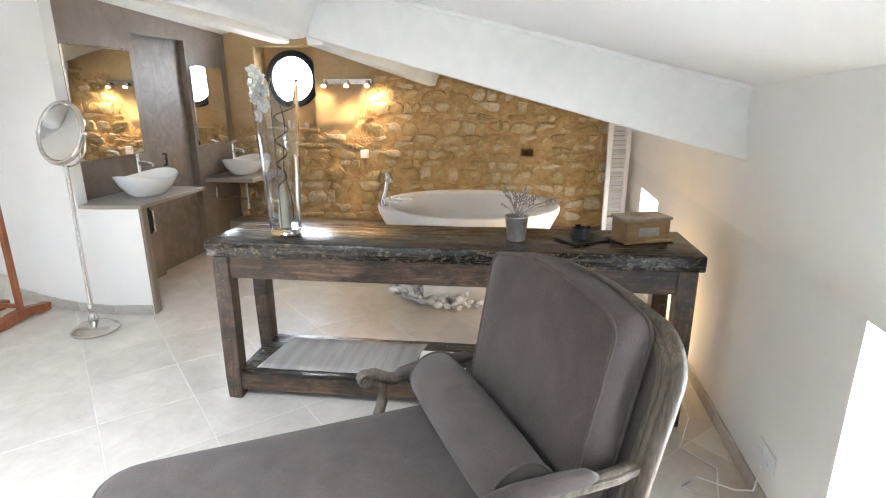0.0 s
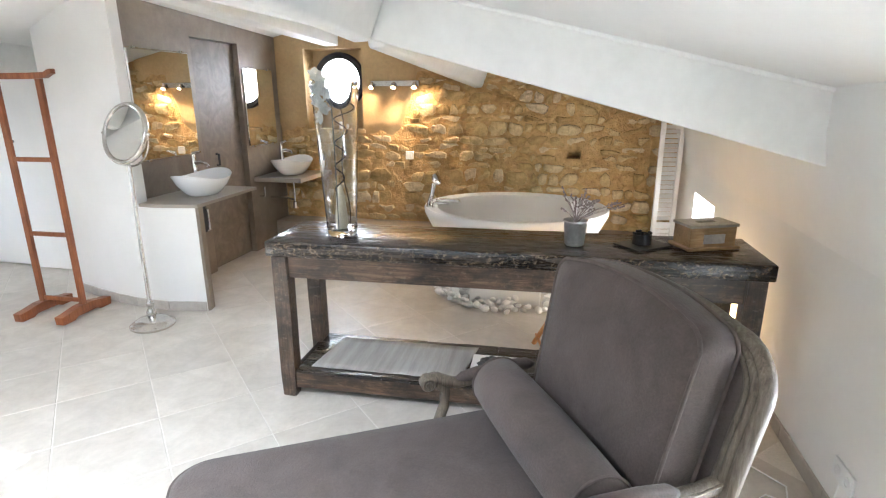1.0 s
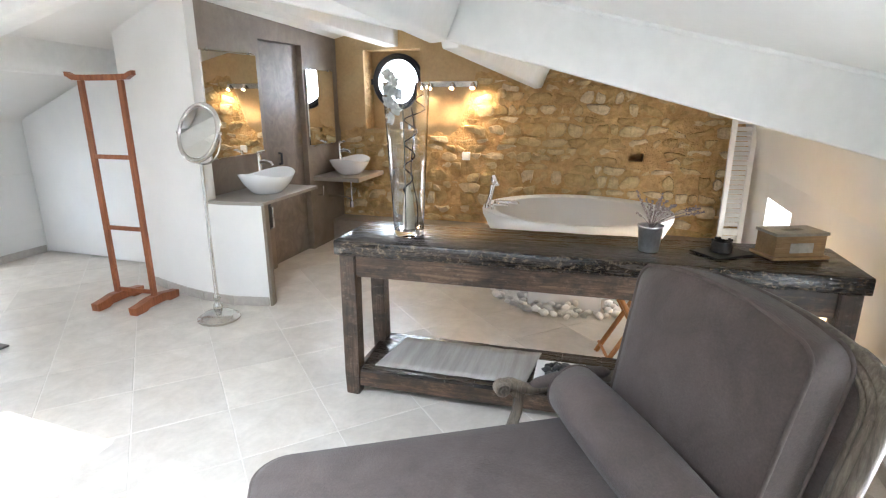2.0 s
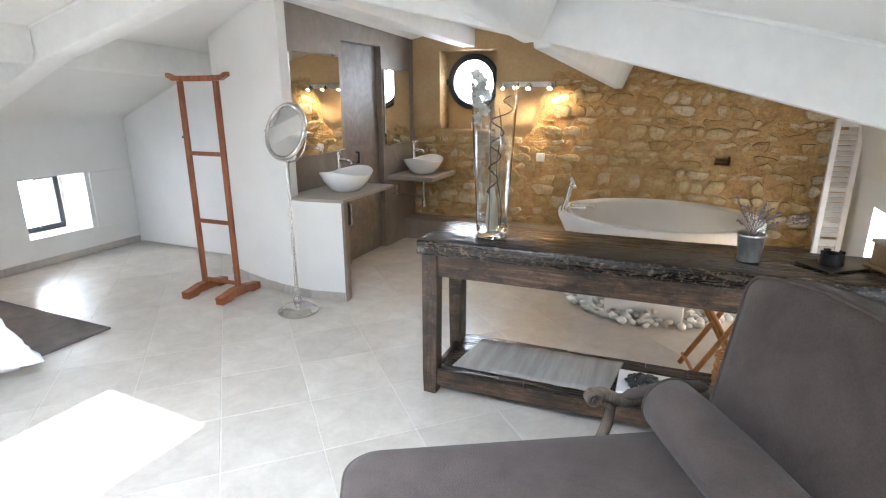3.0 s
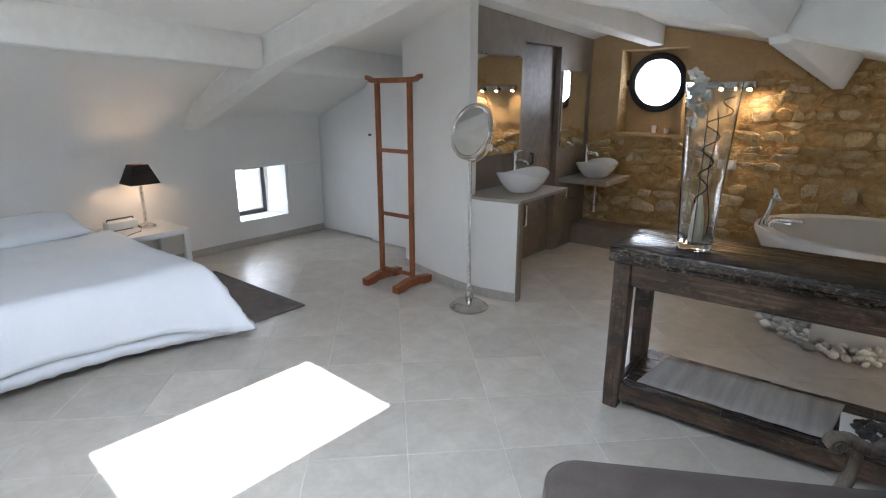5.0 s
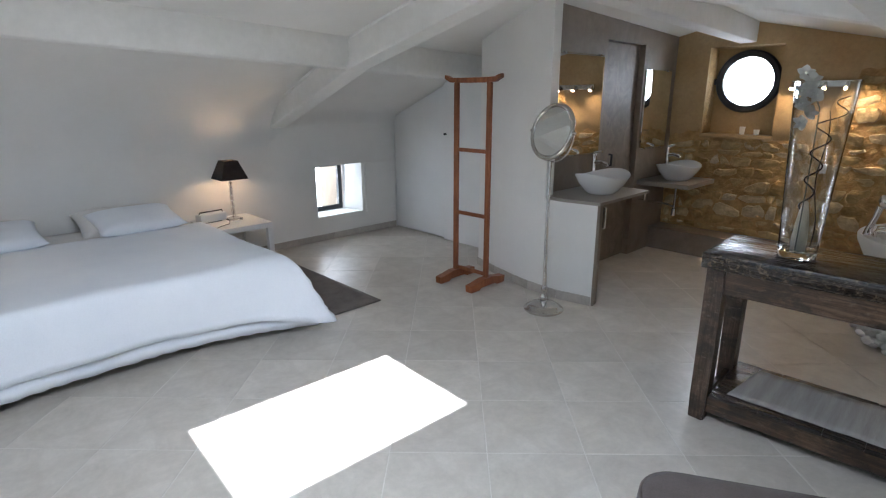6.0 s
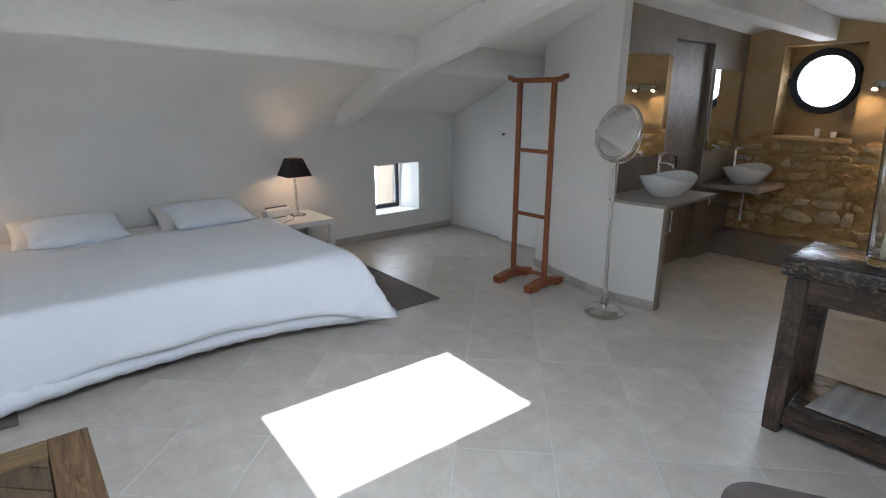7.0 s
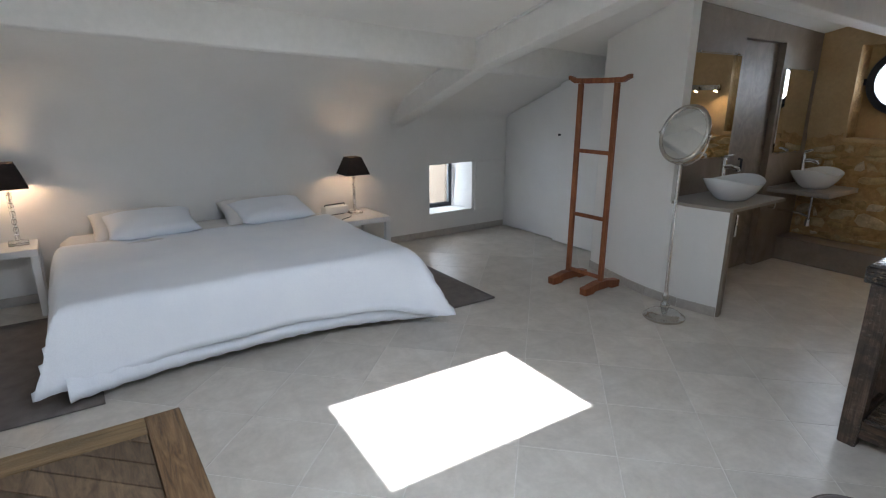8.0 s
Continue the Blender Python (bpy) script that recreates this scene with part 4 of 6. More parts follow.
def build_chaise():
    c = thing("chaise_longue", pose(-0.408, 1.306, 0, 0, 0, 30), "taupe upholstered chaise longue with a limed carved oak frame", "chaise longue")
    # seat pad with rounded foot end
    out = []
    for cx, cy, a0 in ((-0.66, -0.25, 180), (0.46, -0.33, 270), (0.46, 0.33, 0), (-0.66, 0.25, 90)):
        r = 0.12 if cx < 0 else 0.04
        for k in range(9):
            a = radians(a0 + 90 * k / 8)
            out.append((cx + r * math.cos(a), cy + r * math.sin(a)))
    bm = bmesh.new()
    rings = []
    cx0, cy0 = -0.1, 0.0
    for s, z in ((0.975, 0.27), (1.0, 0.29), (1.005, 0.35), (1.0, 0.395), (0.985, 0.415), (0.95, 0.425), (0.8, 0.436), (0.5, 0.445), (0.2, 0.448)):
        rings.append([bm.verts.new((cx0 + (x - cx0) * s, cy0 + (y - cy0) * s, z)) for x, y in out])
    n = len(out)
    for a, b in zip(rings, rings[1:]):
        for i in range(n):
            bm.faces.new((a[i], a[(i + 1) % n], b[(i + 1) % n], b[i]))
    bm.faces.new(list(reversed(rings[0])))
    bm.faces.new(rings[-1])
    for v in bm.verts:
        if v.co.z > 0.4:
            v.co.z += 0.006 * noise.noise(v.co * 3.5)
    seat = part("seat", bm, TAUPE, c, "", 180)
    for s, z in ((0.99, 0.409), (1.008, 0.29)):
        part("piping", tube([(cx0 + (x - cx0) * s, y * s, z) for x, y in out], 0.0062, 7, closed=True), PIPING, seat, "", 180)
    part("seat_rail", tube([(cx0 + (x - cx0) * 0.985, y * 0.985, 0.235) for x, y in out], 0.032, 8, closed=True), LIMED, c, "", 50)
    for x, y in ((-0.68, -0.29), (-0.68, 0.29), (0.1, -0.34), (0.1, 0.34), (0.52, -0.32), (0.52, 0.32)):
        sx, sy = math.copysign(1, x + 0.2), math.copysign(1, y)
        pts = [(x, y, 0.23), (x + 0.012 * sx, y + 0.012 * sy, 0.16), (x + 0.002 * sx, y + 0.002 * sy, 0.08), (x + 0.014 * sx, y + 0.014 * sy, 0.012), (x + 0.016 * sx, y + 0.016 * sy, 0.0)]
        part("leg", tube(pts, [0.034, 0.030, 0.020, 0.022, 0.018], 12), LIMED, c, "", 60)
    # reclined back: local plane leans away from the seat
    m = pose(0.45, 0, 0.265, 0, 11, 0) @ pose(0, 0, 0, 0, 0, 90)
    front = back_outline(0.362, 0.16, 0.745, 0.803, 0.07)
    bm = bmesh.new()
    rings = []
    mid = (0.0, 0.55)
    for s, d in ((0.95, 0.155), (0.99, 0.15), (1.012, 0.13), (1.01, 0.065), (0.988, 0.032), (0.968, 0.022), (0.85, 0.008), (0.6, -0.008), (0.3, -0.014)):
        rings.append([bm.verts.new(m @ Vector((mid[0] + (x - mid[0]) * s, -d + 0.02, mid[1] + (z - mid[1]) * s))) for x, z in front])
    n = len(front)
    for a, b in zip(rings, rings[1:]):
        for i in range(n):
            bm.faces.new((a[i], a[(i + 1) % n], b[(i + 1) % n], b[i]))
    bm.faces.new(list(reversed(rings[0])))
    bm.faces.new(rings[-1])
    cushion = part("back_cushion", bm, TAUPE, c, "", 180)
    for s, d in ((0.987, 0.024), (1.014, 0.136)):
        part("piping", tube([m @ Vector((x * s, -d + 0.02, mid[1] + (z - mid[1]) * s)) for x, z in front], 0.0062, 7, closed=True), PIPING, cushion, "", 180)
    wide = back_outline(0.432, 0.13, 0.705, 0.775, 0.13)
    bm = bmesh.new()
    rings = []
    for s, d in ((0.99, 0.16), (0.99, 0.21), (0.9, 0.225), (0.3, 0.23)):
        rings.append([bm.verts.new(m @ Vector((x * s * 0.95, -d + 0.02, mid[1] + (z - mid[1]) * s * 0.95))) for x, z in wide])
    for a, b in zip(rings, rings[1:]):
        for i in range(n):
            bm.faces.new((a[i], a[(i + 1) % n], b[(i + 1) % n], b[i]))
    bm.faces.new(list(reversed(rings[0])))
    bm.faces.new(rings[-1])
    part("back_panel", bm, TAUPE, c, "", 40)
    frame_part = part("back_frame", tube([m @ Vector((x, -0.172, z)) for x, z in wide], 0.025, 10, closed=True, flat=1.0), LIMED, c, "", 60)
    for k, depth, radius in ((0.965, -0.150, 0.0125), (0.928, -0.143, 0.009)):
        part("back_moulding", tube([m @ Vector((x * k, depth, mid[1] + (z - mid[1]) * (k + 0.005))) for x, z in wide], radius, 8, closed=True), LIMED, frame_part, "", 60)
    # arms
    for sy in (-1, 1):
        y = 0.375 * sy
        dz = 0.015 if sy < 0 else -0.028
        pts = [(0.088, y * 1.0, 0.540), (0.072, y, 0.556), (0.085, y, 0.574), (0.12, y, 0.578), (0.2, y * 1.03, 0.566 + dz), (0.35, y * 1.06, 0.566 + dz), (0.5, y * 1.08, 0.568 + dz), (0.60, y * 1.07, 0.565 + dz), (0.70, y * 1.05, 0.575 + dz)]
        pts = pts[2:]
        arm = part("arm", tube(pts, [0.022, 0.024, 0.021, 0.020, 0.022, 0.024, 0.022], 12), LIMED, c, "carved limed oak arm with a scrolled end", 60)
        volute = pose(0.088, y, 0.566, 90, 0, 0)
        part("scroll", lathe([(0, -0.026), (0.010, -0.028), (0.013, -0.022), (0.022, -0.025), (0.029, -0.018), (0.029, 0.018), (0.022, 0.025), (0.013, 0.022), (0.010, 0.028), (0, 0.026)], 24, None, volute), LIMED, arm, "", 40)
        part("arm_bead", tube([(x, yy + 0.019 * sy, z + 0.012) for x, yy, z in pts], 0.005, 6), LIMED, arm, "", 60)
        pad = [(0.2, y * 1.03, 0.576 + dz), (0.23, y * 1.04, 0.584 + dz), (0.30, y * 1.05, 0.590 + dz), (0.42, y * 1.07, 0.592 + dz), (0.5, y * 1.08, 0.590 + dz), (0.53, y * 1.08, 0.582 + dz)]
        part("arm_pad", tube(pad, [0.012, 0.022, 0.027, 0.028, 0.024, 0.012], 14), TAUPE, arm, "", 180)
        post = [(0.12, y, 0.56), (0.158, y * 1.01, 0.52), (0.152, y * 1.0, 0.46), (0.118, y * 0.97, 0.38), (0.11, y * 0.93, 0.25)]
        part("arm_post", tube(post, [0.020, 0.018, 0.018, 0.021, 0.028], 12), LIMED, arm, "", 60)
        part("post_bead", tube([(x - 0.012, yy + 0.014 * sy, z) for x, yy, z in post[1:]], 0.005, 6), LIMED, arm, "", 60)
    return c


build_chaise()


def build_bolster():
    bm = lathe([(0, -0.355), (0.04, -0.357), (0.08, -0.35), (0.097, -0.335), (0.103, -0.2), (0.106, 0.0), (0.103, 0.2), (0.097, 0.335), (0.08, 0.35), (0.04, 0.357), (0, 0.355)], 32)
    for v in bm.verts:
        v.co *= 1 + 0.012 * noise.noise(v.co * 6)
    b = thing("bolster", pose(-0.408, 1.306, 0, 0, 0, 30) @ pose(0.345, -0.01, 0.55, 90, 0, 0), "taupe upholstered bolster cushion lying on the chaise", "bolster")
    body = part("bolster_body", bm, TAUPE, b, "", 180)
    for z in (-0.338, 0.338):
        part("piping", tube([(0.097 * math.cos(i * math.pi / 16), 0.097 * math.sin(i * math.pi / 16), z) for i in range(32)], 0.005, 7, closed=True), PIPING, body, "", 180)


build_bolster()


# ---- bathroom: counters, basins, mirrors ----
def counter(name, x1, y0, y1, z, t=0.045):
    single(name, box(XG + 0.001, y0, z - t, x1, y1, z, 0.006), COUNTER, "taupe-grey rendered vanity counter slab", "counter", group="vanity counters")


single("vanity_counter", prism([(XG + 0.001, 3.378), (-3.10, 3.371), (-3.1, 3.27), (-2.955, 3.258), (-2.645, 3.312), (-2.66, 4.13), (XG + 0.001, 4.13)], 0.796, 0.82), COUNTER, "taupe-grey rendered vanity counter slab on a low wall", "counter", group="vanity counters")
counter("vanity_counter", -2.655, 4.93, 5.575, 0.77)


def basin(m):
    b = thing("vessel_basin", m, "oval white ceramic vessel basin on the counter", "basin", group="vessel basins")
    prof_out = [(0, 0.0), (0.12, 0.0), (0.13, 0.006), (0.16, 0.03), (0.21, 0.085), (0.244, 0.14), (0.246, 0.147), (0.240, 0.147), (0.205, 0.09), (0.15, 0.035), (0.06, 0.018), (0.02, 0.016), (0, 0.016)]
    bm = lathe(prof_out, 48, None, None, 0.78, 1.0)
    for v in bm.verts:
        k = v.co.y / 0.2
        if v.co.z > 0.02:
            v.co.z += (0.030 * k * k - 0.012) * v.co.z / 0.15
    bowl = part("bowl", bm, CERAMIC, b, "", 60)
    part("drain", lathe([(0, 0.0165), (0.02, 0.0165), (0.022, 0.02), (0, 0.021)], 20), CHROME, bowl)
    return b


def faucet(m):
    f = thing("basin_faucet", m, "tall chrome mixer tap beside the basin", "faucet", group="basin faucets")
    body = part("tap_body", lathe([(0, 0), (0.026, 0), (0.026, 0.008), (0.021, 0.012), (0.020, 0.20), (0.017, 0.215), (0, 0.217)], 20), CHROME, f, "", 45)
    part("spout", tube([(0.01, 0, 0.17), (0.06, 0, 0.178), (0.125, 0, 0.168), (0.13, 0, 0.155)], [0.015, 0.014, 0.012, 0.012], 12), CHROME, body, "", 45)
    part("lever", tube([(0, 0, 0.215), (0, 0.0, 0.232), (0.055, 0.0, 0.246), (0.075, 0, 0.246)], [0.013, 0.012, 0.008, 0.006], 10), CHROME, body, "", 45)
    return f


first = basin(pose(-2.88, 3.725, 0.8205) @ Matrix.Diagonal((1.06, 1.06, 1.0, 1)))
copy_thing(first, pose(-2.90, 5.24, 0.7705))
tap = faucet(pose(-3.07, 3.90, 0.8205, 0, 0, -6) @ Matrix.Diagonal((1.05, 1.05, 1.28, 1)))
copy_thing(tap, pose(-3.07, 5.34, 0.7705, 0, 0, -8) @ Matrix.Diagonal((1.0, 1.0, 1.06, 1)))


def wall_mirror(y0, y1, z0, z1, turn=0.0):
    w = thing("wall_mirror", pose(XG, y0, 0, 0, 0, turn) @ pose(0, -y0, 0), "rectangular wall mirror with bright edges on grey render", "mirror", group="bathroom mirrors")
    plate = part("mirror_plate", box(0.001, y0, z0, 0.018, y1, z1, 0.010, 1), MIRROR, w)
    for z in (z0 - 0.008, z1 - 0.006):
        for y in (y0 + 0.08, y1 - 0.08):
            part("clip", box(0.001, y - 0.012, z, 0.024, y + 0.012, z + 0.014, 0.002, 1), CHROME, plate)
    return w


wall_mirror(3.44, 4.10, 1.10, 1.915, -1.2)
wall_mirror(4.90, 5.42, 1.08, 1.83, -1.7)
tr = thing("waste_trap", pose(-2.90, 5.24, 0.40), "chrome bottle trap below the far counter", "trap")
part("trap_bottle", lathe([(0, 0), (0.022, 0), (0.024, 0.008), (0.022, 0.07), (0.012, 0.075), (0.012, 0.32), (0, 0.32)], 18), CHROME, tr, "", 45)
part("trap_pipe", tube([(0, 0, 0.09), (-0.08, 0.0, 0.11), (-0.2, 0.0, 0.115), (-0.279, 0, 0.115)], 0.012, 10), CHROME, tr, "", 60)
vp = thing("shutoff_valve", pose(XG + 0.002, 5.02, 0.56), "small chrome angle valve on the wall", "valve")
part("valve_body", tube([(0, 0, 0), (0.05, 0, 0), (0.06, 0, 0.01), (0.06, 0, 0.1)], 0.010, 10), CHROME, vp, "", 60)
tw2 = thing("towel_bar", pose(-2.728, 3.492, 0.58), "short vertical chrome pull on a dark plate", "handle")
part("bar", tube([(0, 0.018, 0.0), (0.022, 0.018, 0.008), (0.022, 0.018, 0.165), (0, 0.018, 0.173)], 0.008, 10), CHROME, tw2, "", 60)
part("bar_mount", box(-0.012, -0.02, -0.012, 0.0, 0.035, 0.185, 0.003), FRAME, tw2)
part("bracket", box(-0.02, -0.115, 0.03, -0.008, -0.019, 0.14, 0.003), GREY, tw2)

# spot bar on the stone wall
sb = thing("spot_bar", pose(-1.84, YN - 0.03, 1.69), "brushed metal wall bar with three small spotlights", "wall lamp")
part("bar", box(-0.26, -0.03, -0.03, 0.26, 0.012, 0.03, 0.006), NICKEL, sb)
for x in (-0.24, 0.0, 0.22):
    m = pose(x, -0.055, -0.015, 150, 0, 0)
    head = part("spot_head", lathe([(0, -0.03), (0.012, -0.03), (0.024, 0.0), (0.027, 0.035), (0.024, 0.034), (0.02, 0.0), (0, -0.005)], 20, None, m), CHROME, sb, "", 50)
    part("bulb", lathe([(0, 0.012), (0.018, 0.012), (0.018, 0.018), (0, 0.02)], 16, None, m), GLOW, head)


def spot(name, eye, target, watts, degrees, color):
    d = bpy.data.lights.new(name, "SPOT")
    d.energy, d.spot_size, d.spot_blend, d.color, d.shadow_soft_size = watts, radians(degrees), 0.9, color, 0.03
    ob = new(name, d)
    ob.matrix_world = look(eye, target)


WARM = (1.0, 0.70, 0.41)
spot("bar_spot", (-1.62, 5.43, 1.66), (-1.44, 5.58, 1.25), 2.3, 125, WARM)
spot("bar_spot", (-1.84, 5.42, 1.62), (-1.72, 5.25, 0.4), 2.8, 120, WARM)
spot("bar_spot", (-2.08, 5.43, 1.66), (-2.30, 5.50, 1.0), 1.2, 130, WARM)

# socket, stones' small niche lamp sits in the wall itself
so = thing("wall_socket", pose(-1.70, YN - 0.03, 0.955), "white square wall switch on the stone wall", "switch")
sw = part("plate", box(-0.042, -0.008, -0.042, 0.042, 0.03, 0.042, 0.004), PLASTIC, so)
part("rocker", box(-0.026, -0.012, -0.026, 0.026, -0.008, 0.026, 0.002), PLASTIC, sw)
single("wall_hook", lathe([(0, 0), (0.05, 0.0), (0.052, 0.02), (0.03, 0.05), (0, 0.055)], 20), STONE, "round protruding stone boss on the wall", "hook", pose(-1.33, YN - 0.015, 1.60, 90, 0, 0), smooth=50)


# ---- bathtub ----
def build_tub():
    t = thing("bathtub", pose(-0.48, 4.60, 0), "large oval white freestanding bathtub ringed by pebbles", "bathtub")
    prof = [(0, 0.0), (0.53, 0.0), (0.545, 0.02), (0.60, 0.2), (0.71, 0.45), (0.765, 0.56), (0.785, 0.60), (0.79, 0.635), (0.782, 0.652), (0.76, 0.655), (0.70, 0.648), (0.675, 0.64), (0.66, 0.60), (0.60, 0.35), (0.52, 0.18), (0.4, 0.14), (0, 0.13)]
    shell = part("shell", lathe(prof, 72, None, None, 1.0, 0.86), ACRYLIC, t, "", 50)
    part("overflow", lathe([(0, 0), (0.03, 0), (0.032, 0.008), (0, 0.012)], 20, None, pose(0.60, 0.1, 0.52, 0, -75, 0)), CHROME, shell)
    part("plinth_panel", box(-0.276, -0.672, 0.0, 0.276, -0.50, 0.30, 0.008), ACRYLIC, t, "flat white service panel at the foot")
    return t


build_tub()
tf = thing("tub_faucet", pose(-1.165, 4.40, 0.656, 0, 0, 0) @ Matrix.Scale(1.22, 4), "chrome tub tap with a hand shower", "faucet")
part("spout", tube([(0.02, 0.08, 0.0), (0.02, 0.08, 0.025), (0.05, 0.08, 0.03), (0.17, 0.08, 0.03), (0.175, 0.08, 0.02)], [0.02, 0.018, 0.014, 0.014, 0.012], 12), CHROME, tf, "", 60)
part("spout_bar", tube([(0.02, -0.05, 0.0), (0.02, -0.05, 0.03), (0.03, -0.05, 0.035), (0.13, -0.05, 0.035)], 0.010, 10), CHROME, tf, "", 60)
part("shower_stem", tube([(-0.02, 0.0, 0.0), (-0.02, 0.0, 0.03), (0.0, 0.0, 0.10), (0.012, 0.0, 0.165)], [0.024, 0.018, 0.015, 0.018], 12), CHROME, tf, "", 60)
part("shower_head", lathe([(0, -0.022), (0.026, -0.018), (0.042, 0.0), (0.043, 0.016), (0.036, 0.024), (0, 0.026)], 24, None, pose(0.022, 0, 0.19, 0, 62, 0)), CHROME, tf, "", 60)

# pebble ring
rnd = random.Random(2)
PEBBLES = [pebble_mesh("pebble", PEBBLE, i, 0.62) for i in range(5)]
ring = thing("pebble_ring", pose(-0.48, 4.60, 0), "loose white river pebbles heaped round the bathtub foot", "pebbles", kind="stuff")
placed = []
for i in range(3200):
    a = rnd.random() * 6.28
    k = rnd.uniform(0.0, 1.0)
    x, y = (0.55 + 0.17 * k) * math.cos(a), (0.60 + 0.27 * k) * math.sin(a)
    s = rnd.uniform(0.024, 0.044)
    if y > 0.6 or (abs(x) < 0.31 and -0.70 < y < 0) or any((x - p) ** 2 + (y - q) ** 2 < (0.74 * (s + r)) ** 2 for p, q, r in placed):
        continue
    placed.append((x, y, s))
    ob = new("pebble", PEBBLES[i % 5])
    ob.parent = ring
    ob.matrix_basis = pose(x, y, 0.56 * s, rnd.uniform(-25, 25), rnd.uniform(-25, 25), rnd.random() * 360) @ Matrix.Diagonal((s * rnd.uniform(0.9, 1.3), s, s, 1))
    if rnd.random() < 0.5:
        ob = new("pebble", PEBBLES[(i + 2) % 5])
        ob.parent = ring
        ob.matrix_basis = pose(x + 0.02, y + 0.015, 1.55 * s, rnd.uniform(-25, 25), rnd.uniform(-25, 25), rnd.random() * 360) @ Matrix.Diagonal((s * 0.95, s * 0.8, s * 0.8, 1))


# ---- folding rack and bamboo bundle behind the table ----
fr = thing("folding_stand", pose(-0.005, 3.10, 0, 0, 0, 14), "folding orange-brown wooden cross-legged stand", "stand")
for y in (0.0, 0.21):
    part("leg", tube([(-0.16, y, 0.0), (0.16, y, 0.56)], 0.016, 8), BAMBOO, fr, "", 60)
    part("leg", tube([(0.16, y + 0.034, 0.0), (-0.16, y + 0.034, 0.56)], 0.016, 8), BAMBOO, fr, "", 60)
for x, z in ((-0.135, 0.045), (0.135, 0.045), (-0.15, 0.545), (0.15, 0.545)):
    part("crossbar", tube([(x, -0.01, z), (x, 0.255, z)], 0.010, 8), BAMBOO, fr, "", 60)
rnd = random.Random(9)
bb = thing("bamboo_bundle", TABLE @ pose(0.34, 0.02, 0.163), "upright bundle of woven bamboo twigs on the low shelf", "decoration")
for k in range(16):
    pts = [(0.055 * math.cos(6.283 * i / 14 + k) * (1 + 0.12 * rnd.uniform(-1, 1)), 0.055 * math.sin(6.283 * i / 14 + k) * (1 + 0.12 * rnd.uniform(-1, 1)), 0.012 + 0.0135 * k + 0.006 * rnd.uniform(-1, 1)) for i in range(14)]
    part("woven_ring", tube(pts, 0.006, 6, closed=True), BAMBOO, bb, "", 180)


# ---- clothes valet ----
def build_valet():
    v = thing("clothes_valet", pose(-3.715, 3.06, 0, 0, 0, 2), "tall red-brown wooden clothes valet stand", "valet stand")
    for sx in (-1, 1):
        x = 0.175 * sx
        part("post", box(x - 0.021, -0.015, 0.07, x + 0.021, 0.015, 1.69, 0.004), REDWOOD, v)
        bm = bmesh.new()
        side = [(-0.22, 0.0), (-0.12, 0.0), (-0.09, 0.018), (0.09, 0.018), (0.12, 0.0), (0.22, 0.0), (0.225, 0.058), (0.17, 0.064), (0.06, 0.085), (-0.06, 0.085), (-0.17, 0.064), (-0.225, 0.058)]
        l = [bm.verts.new((x - 0.033, a, b)) for a, b in side]
        r = [bm.verts.new((x + 0.033, a, b)) for a, b in side]
        bm.faces.new(l)
        bm.faces.new(list(reversed(r)))
        for i in range(len(side)):
            bm.faces.new((l[i], r[i], r[(i + 1) % len(side)], l[(i + 1) % len(side)]))
        part("foot", bm, REDWOOD, v)
    for z in (0.11, 0.61, 1.15):
        part("rung", box(-0.155, -0.010, z - 0.016, 0.155, 0.010, z + 0.016, 0.004), REDWOOD, v)
    bm = bmesh.new()
    rows = []
    for x, z, h in ((-0.295, 1.722, 0.030), (-0.27, 1.712, 0.034), (-0.235, 1.693, 0.038), (-0.12, 1.688, 0.040), (0.12, 1.688, 0.040), (0.235, 1.693, 0.038), (0.27, 1.712, 0.034), (0.295, 1.722, 0.030)):
        rows.append([bm.verts.new((x, a, z + b)) for a, b in ((-0.02, 0), (0.02, 0), (0.02, h), (-0.02, h))])
    for a, b in zip(rows, rows[1:]):
        for i in range(4):
            bm.faces.new((a[i], a[(i + 1) % 4], b[(i + 1) % 4], b[i]))
    bm.faces.new(rows[0])
    bm.faces.new(list(reversed(rows[-1])))
    part("top_bar", bm, REDWOOD, v, "top bar with upturned ends", 30)


build_valet()


